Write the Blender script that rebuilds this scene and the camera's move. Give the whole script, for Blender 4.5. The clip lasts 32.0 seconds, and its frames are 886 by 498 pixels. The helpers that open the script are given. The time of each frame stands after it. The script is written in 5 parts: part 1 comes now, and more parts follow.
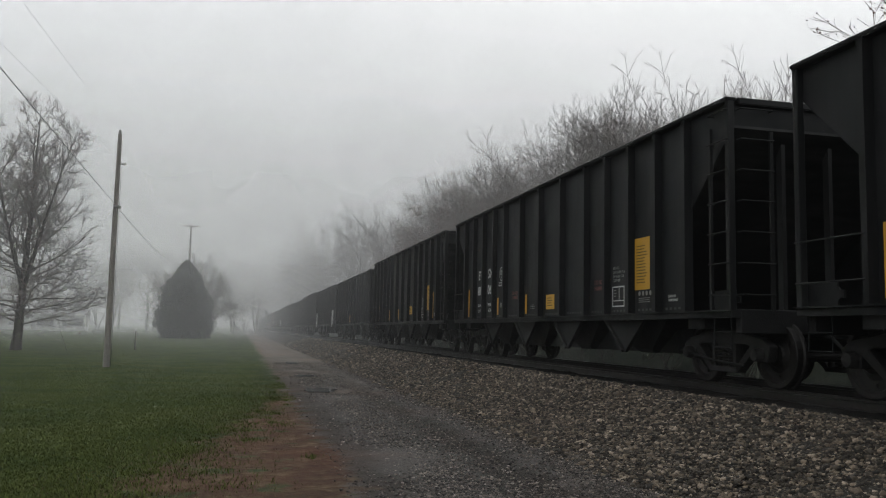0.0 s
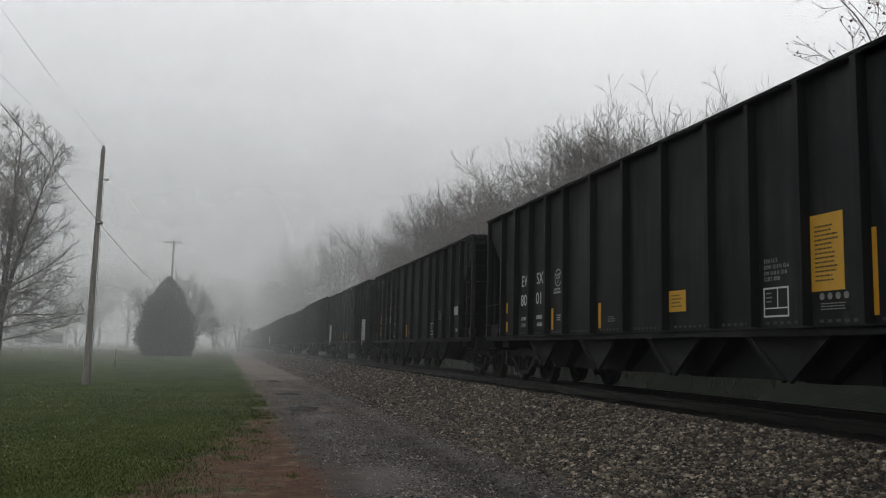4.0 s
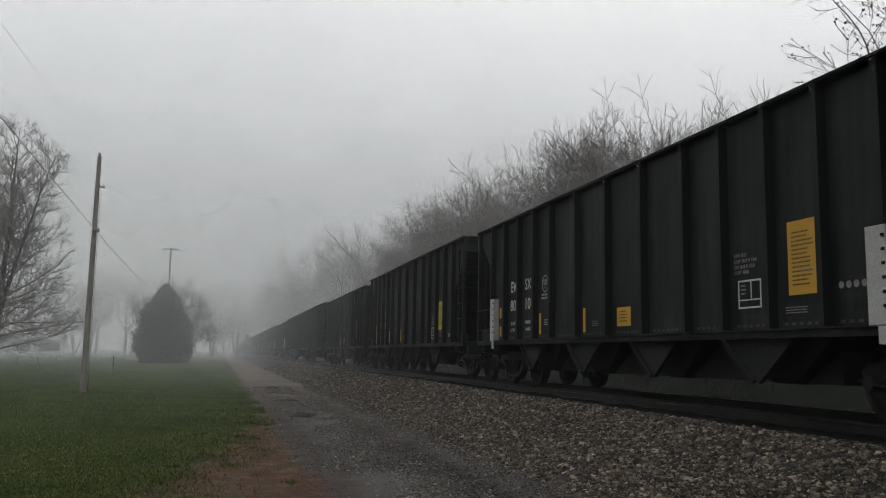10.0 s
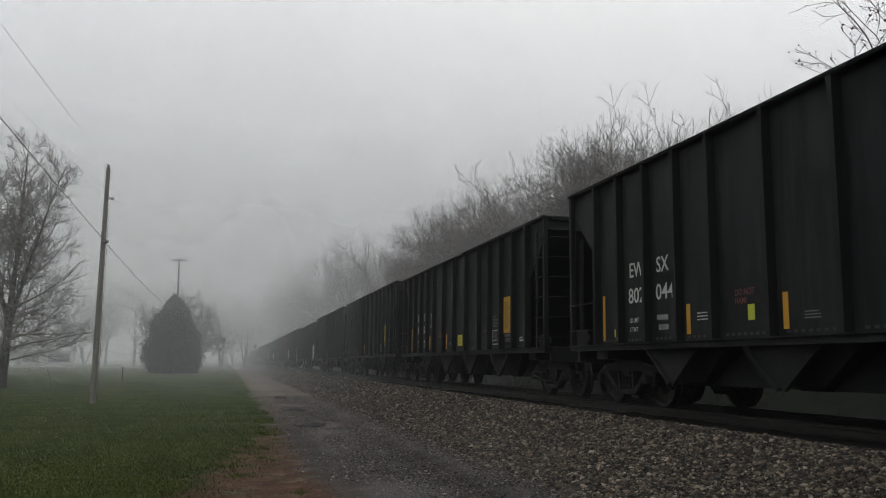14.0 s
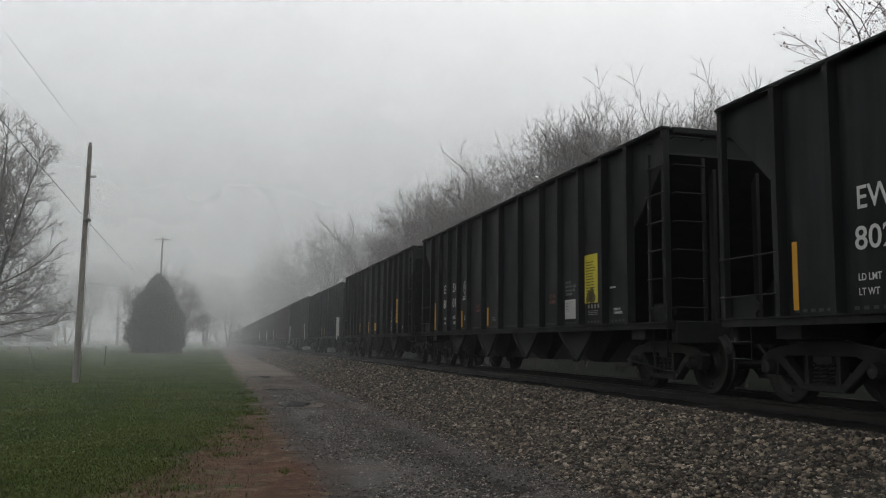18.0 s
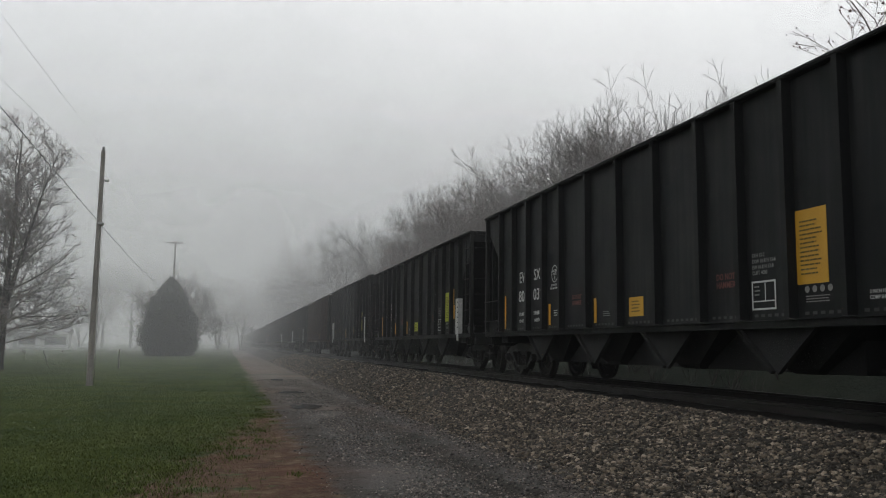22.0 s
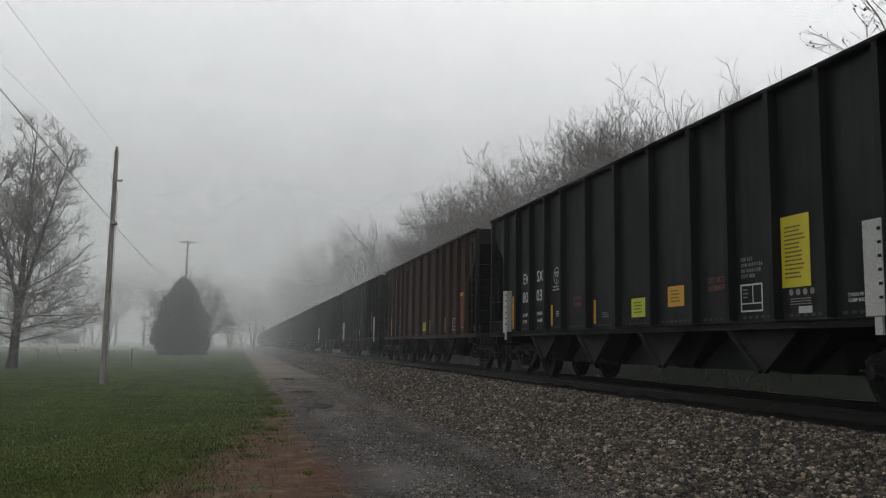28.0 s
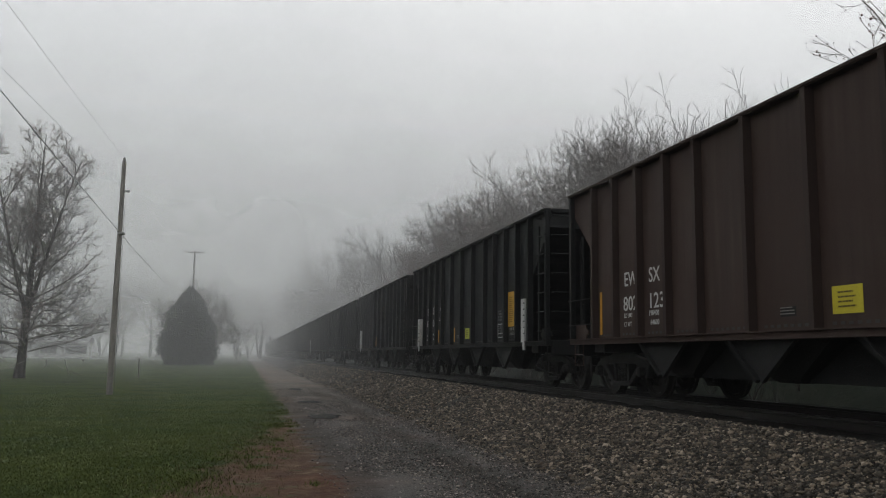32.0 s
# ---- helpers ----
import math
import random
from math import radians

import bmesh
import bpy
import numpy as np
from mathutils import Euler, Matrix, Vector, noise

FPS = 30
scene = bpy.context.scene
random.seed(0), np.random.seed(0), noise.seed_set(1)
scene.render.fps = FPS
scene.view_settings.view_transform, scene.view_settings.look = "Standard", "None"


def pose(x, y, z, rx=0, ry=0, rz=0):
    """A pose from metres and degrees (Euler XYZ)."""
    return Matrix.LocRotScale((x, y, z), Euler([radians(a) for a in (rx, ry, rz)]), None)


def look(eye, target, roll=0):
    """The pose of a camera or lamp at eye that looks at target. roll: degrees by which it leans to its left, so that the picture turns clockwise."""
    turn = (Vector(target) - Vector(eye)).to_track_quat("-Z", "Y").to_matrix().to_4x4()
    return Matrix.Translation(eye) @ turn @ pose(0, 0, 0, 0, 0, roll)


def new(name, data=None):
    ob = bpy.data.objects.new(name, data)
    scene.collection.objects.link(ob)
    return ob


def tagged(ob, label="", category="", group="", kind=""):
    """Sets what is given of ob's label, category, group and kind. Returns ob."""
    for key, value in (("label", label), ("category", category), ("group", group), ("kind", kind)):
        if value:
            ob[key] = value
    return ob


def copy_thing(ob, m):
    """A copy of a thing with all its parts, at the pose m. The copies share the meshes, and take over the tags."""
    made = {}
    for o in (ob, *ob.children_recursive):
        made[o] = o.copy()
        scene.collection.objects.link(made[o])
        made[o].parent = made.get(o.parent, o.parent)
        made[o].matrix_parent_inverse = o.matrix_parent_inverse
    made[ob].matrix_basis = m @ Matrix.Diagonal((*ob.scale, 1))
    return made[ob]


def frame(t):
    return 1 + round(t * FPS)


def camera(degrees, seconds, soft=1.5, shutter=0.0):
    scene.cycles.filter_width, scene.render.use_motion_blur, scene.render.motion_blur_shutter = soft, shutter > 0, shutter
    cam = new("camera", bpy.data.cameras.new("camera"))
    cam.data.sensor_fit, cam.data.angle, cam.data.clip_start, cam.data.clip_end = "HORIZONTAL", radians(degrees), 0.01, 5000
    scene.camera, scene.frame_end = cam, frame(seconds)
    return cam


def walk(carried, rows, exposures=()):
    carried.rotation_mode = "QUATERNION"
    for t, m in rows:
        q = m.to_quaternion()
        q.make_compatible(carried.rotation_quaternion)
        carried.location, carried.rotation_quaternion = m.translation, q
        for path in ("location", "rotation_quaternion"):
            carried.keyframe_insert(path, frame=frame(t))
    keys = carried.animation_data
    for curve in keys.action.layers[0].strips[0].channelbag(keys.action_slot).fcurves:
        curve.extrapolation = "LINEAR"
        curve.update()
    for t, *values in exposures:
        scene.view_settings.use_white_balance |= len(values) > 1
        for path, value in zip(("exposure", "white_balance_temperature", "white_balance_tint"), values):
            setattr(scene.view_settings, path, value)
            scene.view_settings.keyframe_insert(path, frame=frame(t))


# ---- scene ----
EYE = (0.0, 0.0, 1.5)
cam = camera(56.14, 32.0, soft=1.1)

# seconds, degrees turned right of the track, degrees up, degrees of lean
PATH = [
    (0, 13.50, 5.70, 1.22),
    (0.5, 13.32, 5.62, 1.44),
    (1, 13.32, 5.70, 1.07),
    (1.5, 13.69, 6.04, 0.77),
    (2, 13.89, 6.45, 0.95),
    (2.5, 14.44, 6.85, 1.07),
    (3, 14.88, 7.12, 1.57),
    (3.5, 14.80, 7.10, 1.59),
    (5.5, 13.87, 6.54, 0.95),
    (6, 14.18, 6.58, 0.92),
    (6.5, 14.38, 6.51, 0.64),
    (7, 14.53, 6.39, 0.67),
    (7.5, 14.66, 6.35, 0.88),
    (8, 14.70, 6.36, 1.12),
    (8.5, 14.74, 6.53, 1.11),
    (9, 14.87, 6.80, 1.18),
    (9.5, 14.86, 7.05, 1.06),
    (10, 14.76, 7.30, 0.97),
    (10.5, 14.83, 7.52, 1.09),
    (11, 14.83, 7.71, 0.96),
    (11.5, 14.99, 7.89, 0.90),
    (12, 14.96, 7.90, 0.70),
    (12.5, 14.87, 7.93, 0.91),
    (13, 14.79, 7.91, 0.46),
    (13.5, 14.44, 7.85, 0.53),
    (14, 14.21, 7.90, 0.64),
    (14.5, 13.95, 7.88, 0.61),
    (16.5, 14.98, 6.79, 0.89),
    (17, 15.18, 6.64, 0.92),
    (17.5, 15.29, 6.56, 0.69),
    (18, 15.28, 6.56, 0.76),
    (18.5, 15.27, 6.66, 0.97),
    (19, 15.27, 6.69, 1.10),
    (19.5, 15.26, 6.68, 1.22),
    (20, 15.17, 6.68, 1.18),
    (20.5, 15.15, 6.73, 1.27),
    (21, 14.91, 6.78, 0.83),
    (21.5, 14.67, 6.79, 0.64),
    (22, 14.48, 6.73, 0.67),
    (22.5, 14.46, 6.63, 0.60),
    (23, 14.44, 6.58, 0.81),
    (23.5, 14.50, 6.57, 1.03),
    (24, 14.36, 6.49, 0.87),
    (24.5, 14.28, 6.37, 0.62),
    (25, 14.21, 6.31, 0.55),
    (25.5, 14.17, 6.33, 0.71),
    (27.5, 13.82, 6.61, 0.85),
    (28, 13.69, 6.70, 0.83),
    (28.5, 13.60, 6.85, 0.88),
    (29, 13.53, 7.00, 0.93),
    (29.5, 13.48, 7.09, 0.84),
    (30, 13.38, 7.20, 0.54),
    (30.5, 13.35, 7.24, 0.60),
    (31, 13.28, 7.24, 0.61),
    (31.5, 13.25, 7.30, 0.52),
    (32, 13.24, 7.38, 0.81),
]


def aim(turn, up, lean):
    a, b = radians(turn), radians(up)
    way = Vector((math.sin(a) * math.cos(b), math.cos(a) * math.cos(b), math.sin(b)))
    return look(EYE, Vector(EYE) + way * 50, lean)


# the camera's own exposure drifts as the train passes
EXPOSURE = [(0, 0.14), (1, 0.10), (2, 0.05), (3, 0.05), (6, 0.05), (7, 0.07), (9, 0.02), (10, -0.04), (12, -0.09), (13, -0.11), (14.3, -0.09), (17, 0.05), (18, 0.07), (20, 0.05), (24, 0.06), (28.5, 0.07), (31, -0.06), (32, -0.06)]
walk(cam, [(t, aim(turn, up, lean)) for t, turn, up, lean in PATH], EXPOSURE)

# ---- sky and light ----
SKY_GAIN = 1.10
world = bpy.data.worlds.new("overcast_sky")
scene.world = world
world.use_nodes = True
wt = world.node_tree
wt.nodes.clear()
w_out = wt.nodes.new("ShaderNodeOutputWorld")
w_bg = wt.nodes.new("ShaderNodeBackground")
w_sky = wt.nodes.new("ShaderNodeTexSky")
w_sky.sky_type = "NISHITA"
w_sky.sun_disc = False
w_sky.sun_elevation = radians(48)
w_sky.sun_rotation = radians(25)
w_sky.dust_density = 6.0
w_geo = wt.nodes.new("ShaderNodeTexCoord")
w_sep = wt.nodes.new("ShaderNodeSeparateXYZ")
w_ramp = wt.nodes.new("ShaderNodeValToRGB")
w_noise = wt.nodes.new("ShaderNodeTexNoise")
w_noise.inputs["Scale"].default_value = 2.2
w_noise.inputs["Detail"].default_value = 3.0
w_add = wt.nodes.new("ShaderNodeMath")
w_add.operation = "MULTIPLY_ADD"
w_mixs = wt.nodes.new("ShaderNodeMix")
w_mixs.data_type = "RGBA"
w_mixs.inputs["Factor"].default_value = 0.93
w_scale = wt.nodes.new("ShaderNodeVectorMath")
w_scale.operation = "SCALE"
w_scale.inputs["Scale"].default_value = 0.09
SKY = ((0.0, 0.31), (0.08, 0.42), (0.18, 0.63), (0.29, 0.87), (0.42, 0.98), (0.75, 0.74))
for i, (at, grey) in enumerate(SKY):
    e = w_ramp.color_ramp.elements[0] if i == 0 else w_ramp.color_ramp.elements[-1] if i == len(SKY) - 1 else w_ramp.color_ramp.elements.new(at)
    e.position = at
    e.color = (grey * 0.975, grey * 0.995, grey * 1.015, 1)
wt.links.new(w_geo.outputs["Generated"], w_sep.inputs[0])
wt.links.new(w_geo.outputs["Generated"], w_noise.inputs["Vector"])
wt.links.new(w_noise.outputs["Fac"], w_add.inputs[0])
w_add.inputs[1].default_value = 0.03
wt.links.new(w_sep.outputs["Z"], w_add.inputs[2])
wt.links.new(w_add.outputs[0], w_ramp.inputs["Fac"])
wt.links.new(w_sky.outputs["Color"], w_scale.inputs[0])
wt.links.new(w_scale.outputs["Vector"], w_mixs.inputs["A"])
wt.links.new(w_ramp.outputs["Color"], w_mixs.inputs["B"])
wt.links.new(w_mixs.outputs["Result"], w_bg.inputs["Color"])
w_bg.inputs["Strength"].default_value = SKY_GAIN
wt.links.new(w_bg.outputs[0], w_out.inputs["Surface"])

sun_data = bpy.data.lights.new("sun", "SUN")
sun_data.energy = 0.3
sun_data.angle = radians(40)
sun_data.color = (1.0, 0.97, 0.93)
sun = new("sun", sun_data)
sun.matrix_basis = look((0, 0, 60), Vector((0, 0, 60)) - Vector((math.sin(radians(25)) * 0.67, math.cos(radians(25)) * 0.67, 0.74)))
scene.cycles.transparent_max_bounces = 48


# ---- materials ----
def material(name, base, rough=0.7, metal=0.0, vary=0.25, scale=3.0, fine=40.0, bump=0.2, tint=None, island=False, spec=0.4):
    """A procedural surface: two scales of noise on the colour, a fine relief."""
    m = bpy.data.materials.new(name)
    m.use_nodes = True
    nt = m.node_tree
    b = nt.nodes["Principled BSDF"]
    b.inputs["Metallic"].default_value = metal
    b.inputs["Specular IOR Level"].default_value = spec
    co = nt.nodes.new("ShaderNodeTexCoord")
    n1 = nt.nodes.new("ShaderNodeTexNoise")
    n1.inputs["Scale"].default_value = scale
    n1.inputs["Detail"].default_value = 5
    n2 = nt.nodes.new("ShaderNodeTexNoise")
    n2.inputs["Scale"].default_value = fine
    n2.inputs["Detail"].default_value = 3
    nt.links.new(co.outputs["Object"], n1.inputs["Vector"])
    nt.links.new(co.outputs["Object"], n2.inputs["Vector"])
    mix1 = nt.nodes.new("ShaderNodeMix")
    mix1.data_type = "RGBA"
    lo = [c * (1 - vary) for c in base]
    hi = [min(1, c * (1 + vary)) for c in (tint or base)]
    mix1.inputs["A"].default_value = (*lo, 1)
    mix1.inputs["B"].default_value = (*hi, 1)
    nt.links.new(n1.outputs["Fac"], mix1.inputs["Factor"])
    mul = nt.nodes.new("ShaderNodeMix")
    mul.data_type = "RGBA"
    mul.blend_type = "MULTIPLY"
    mul.inputs["Factor"].default_value = min(1.0, vary * 1.6)
    nt.links.new(mix1.outputs["Result"], mul.inputs["A"])
    nt.links.new(n2.outputs["Fac"], mul.inputs["B"])
    last = mul.outputs["Result"]
    if island:
        g = nt.nodes.new("ShaderNodeNewGeometry")
        r = nt.nodes.new("ShaderNodeValToRGB")
        r.color_ramp.elements[0].color = (0.16, 0.158, 0.16, 1)
        r.color_ramp.elements[1].color = (3.6, 3.4, 3.2, 1)
        r.color_ramp.elements.new(0.87).color = (1.75, 1.58, 1.40, 1)
        r.color_ramp.elements.new(0.3).color = (0.38, 0.36, 0.35, 1)
        e = r.color_ramp.elements.new(0.6)
        e.color = (0.85, 0.80, 0.75, 1)
        nt.links.new(g.outputs["Random Per Island"], r.inputs["Fac"])
        m2 = nt.nodes.new("ShaderNodeMix")
        m2.data_type = "RGBA"
        m2.blend_type = "MULTIPLY"
        m2.inputs["Factor"].default_value = 1.0
        nt.links.new(last, m2.inputs["A"])
        nt.links.new(r.outputs["Color"], m2.inputs["B"])
        last = m2.outputs["Result"]
    nt.links.new(last, b.inputs["Base Color"])
    rr = nt.nodes.new("ShaderNodeMapRange")
    rr.inputs["To Min"].default_value = max(0.02, rough - 0.15)
    rr.inputs["To Max"].default_value = min(1.0, rough + 0.15)
    nt.links.new(n1.outputs["Fac"], rr.inputs["Value"])
    nt.links.new(rr.outputs["Result"], b.inputs["Roughness"])
    if bump:
        bp = nt.nodes.new("ShaderNodeBump")
        bp.inputs["Strength"].default_value = bump
        bp.inputs["Distance"].default_value = 0.02
        nt.links.new(n2.outputs["Fac"], bp.inputs["Height"])
        nt.links.new(bp.outputs["Normal"], b.inputs["Normal"])
    return m


def car_paint(name, base, dust, dusty):
    """Worn hopper paint: vertical streaks, dust on the sheets, scuffs; each car a little different."""
    m = material(name, base, rough=0.66, vary=0.25, scale=1.4, fine=60, bump=0.08, spec=0.22)
    nt = m.node_tree
    b = nt.nodes["Principled BSDF"]
    src = b.inputs["Base Color"].links[0].from_socket
    co = nt.nodes.new("ShaderNodeTexCoord")
    mp = nt.nodes.new("ShaderNodeMapping")
    mp.inputs["Scale"].default_value = (1.0, 5.5, 0.35)
    nz = nt.nodes.new("ShaderNodeTexNoise")
    nz.inputs["Scale"].default_value = 1.3
    nz.inputs["Detail"].default_value = 6
    oi = nt.nodes.new("ShaderNodeObjectInfo")
    ad = nt.nodes.new("ShaderNodeVectorMath")
    ad.operation = "ADD"
    sc = nt.nodes.new("ShaderNodeMath")
    sc.operation = "MULTIPLY"
    sc.inputs[1].default_value = 37.0
    nt.links.new(oi.outputs["Random"], sc.inputs[0])
    nt.links.new(co.outputs["Object"], ad.inputs[0])
    nt.links.new(sc.outputs[0], ad.inputs[1])
    nt.links.new(ad.outputs["Vector"], mp.inputs["Vector"])
    nt.links.new(mp.outputs["Vector"], nz.inputs["Vector"])
    rp = nt.nodes.new("ShaderNodeValToRGB")
    rp.color_ramp.elements[0].position = 0.34
    rp.color_ramp.elements[1].position = 0.72
    nt.links.new(nz.outputs["Fac"], rp.inputs["Fac"])
    smear = nt.nodes.new("ShaderNodeTexNoise")
    smear.inputs["Scale"].default_value = 0.75
    smear.inputs["Detail"].default_value = 4
    nt.links.new(ad.outputs["Vector"], smear.inputs["Vector"])
    wide = nt.nodes.new("ShaderNodeMapRange")
    wide.inputs["From Min"].default_value, wide.inputs["From Max"].default_value = 0.40, 0.64
    wide.inputs["To Min"].default_value, wide.inputs["To Max"].default_value = 0.25, 1.3
    nt.links.new(smear.outputs["Fac"], wide.inputs["Value"])
    both = nt.nodes.new("ShaderNodeMath")
    both.operation = "MULTIPLY"
    nt.links.new(rp.outputs["Color"], both.inputs[0])
    nt.links.new(wide.outputs["Result"], both.inputs[1])
    f = nt.nodes.new("ShaderNodeMath")
    f.operation = "MULTIPLY"
    f.use_clamp = True
    f.inputs[1].default_value = dusty
    nt.links.new(both.outputs[0], f.inputs[0])
    mx = nt.nodes.new("ShaderNodeMix")
    mx.data_type = "RGBA"
    nt.links.new(f.outputs[0], mx.inputs["Factor"])
    nt.links.new(src, mx.inputs["A"])
    mx.inputs["B"].default_value = (*dust, 1)
    nt.links.new(mx.outputs["Result"], b.inputs["Base Color"])
    return m


M = {}
M["black"] = car_paint("black_car_paint", (0.0060, 0.0070, 0.0075), (0.0235, 0.0240, 0.0225), 0.62)
M["stake"] = car_paint("black_stake_paint", (0.0064, 0.0074, 0.0080), (0.016, 0.016, 0.0155), 0.3)
# Same brown as the sheets, less dusty, with the stakes' shade darkened in.
M["brown_stake"] = car_paint("shaded_brown_stake_paint", (0.036, 0.022, 0.018), (0.048, 0.034, 0.028), 0.5)
M["brown"] = car_paint("brown_car_paint", (0.046, 0.027, 0.021), (0.056, 0.039, 0.031), 0.6)
M["under"] = material("grimy_black_steel", (0.0062, 0.0068, 0.0068), rough=0.8, vary=0.35, scale=4)
M["truck"] = material("dusty_cast_steel", (0.0115, 0.0110, 0.0105), rough=0.75, vary=0.4, scale=5)
M["wheel"] = material("worn_wheel_steel", (0.019, 0.0175, 0.016), rough=0.55, metal=0.4, vary=0.35, scale=6)
M["rail"] = material("rusty_rail_steel", (0.024, 0.021, 0.019), rough=0.5, metal=0.5, vary=0.35, scale=5)
M["tie"] = material("creosoted_timber", (0.018, 0.016, 0.014), rough=0.9, vary=0.45, scale=3)
M["stone"] = material("crushed_limestone", (0.158, 0.137, 0.110), rough=0.72, vary=0.55, scale=6, fine=50, bump=0.3, island=True)
M["chip"] = material("fine_gravel", (0.135, 0.124, 0.116), rough=0.65, vary=0.45, scale=6, fine=60, bump=0.2, island=True)
M["bark"] = material("grey_brown_bark", (0.060, 0.052, 0.046), rough=0.9, vary=0.3, scale=2, fine=20)
M["twig"] = material("wet_twigs", (0.235, 0.212, 0.198), rough=0.9, vary=0.3, scale=2, fine=20, bump=0)
M["bud"] = material("red_brown_buds", (0.19, 0.120, 0.105), rough=0.8, vary=0.4, scale=3, bump=0)
M["cedar"] = material("dark_cedar_foliage", (0.014, 0.021, 0.013), rough=0.85, vary=0.5, scale=1.2, fine=8, bump=0)
M["blade"] = material("spring_grass_blades", (0.070, 0.108, 0.021), rough=0.9, vary=0.3, scale=0.45, fine=1.7, bump=0, tint=(0.100, 0.116, 0.032), spec=0.1)
M["dry"] = material("dry_grass_and_weeds", (0.19, 0.14, 0.085), rough=0.85, vary=0.4, scale=0.8, fine=7, bump=0)
M["pole"] = material("weathered_pole_timber", (0.27, 0.25, 0.225), rough=0.9, vary=0.35, scale=2, fine=25)
M["metal"] = material("galvanised_steel", (0.30, 0.30, 0.29), rough=0.5, metal=0.6, vary=0.25, scale=5)
M["wire"] = material("black_cable", (0.03, 0.03, 0.03), rough=0.6, vary=0.1, bump=0)
M["white"] = material("grimy_white_paint", (0.60, 0.60, 0.58), rough=0.6, vary=0.22, scale=4)
M["board"] = material("dirty_white_board", (0.42, 0.42, 0.40), rough=0.6, vary=0.3, scale=4)
M["letter"] = material("faded_white_lettering", (0.50, 0.50, 0.48), rough=0.7, vary=0.15, scale=9, bump=0)
M["faint"] = material("worn_white_stencil", (0.22, 0.22, 0.21), rough=0.7, vary=0.3, scale=9, bump=0)
M["red"] = material("faded_red_stencil", (0.17, 0.050, 0.045), rough=0.7, vary=0.3, scale=9, bump=0)
M["orange"] = material("amber_reflector_sheet", (0.52, 0.26, 0.02), rough=0.45, vary=0.15, scale=4, bump=0)
M["sign_amber"] = material("amber_placard", (0.50, 0.27, 0.02), rough=0.55, vary=0.15, scale=3, bump=0)
M["sign_yellow"] = material("yellow_placard", (0.50, 0.43, 0.02), rough=0.55, vary=0.15, scale=3, bump=0)
M["sign_lime"] = material("lime_placard", (0.40, 0.44, 0.03), rough=0.55, vary=0.15, scale=3, bump=0)
M["ink"] = material("dark_print", (0.11, 0.085, 0.02), rough=0.7, vary=0.1, bump=0)
M["patch"] = material("red_primer_patch", (0.17, 0.056, 0.028), rough=0.7, vary=0.25, scale=3)
M["siding"] = material("white_siding", (0.72, 0.72, 0.70), rough=0.7, vary=0.1, scale=2)
M["roofing"] = material("grey_shingle_roof", (0.16, 0.16, 0.16), rough=0.85, vary=0.2, scale=2)
M["glass"] = material("dark_window_glass", (0.03, 0.035, 0.04), rough=0.12, vary=0.1, bump=0)
M["asphalt"] = material("wet_asphalt", (0.26, 0.26, 0.26), rough=0.26, vary=0.2, scale=1.5, fine=30)


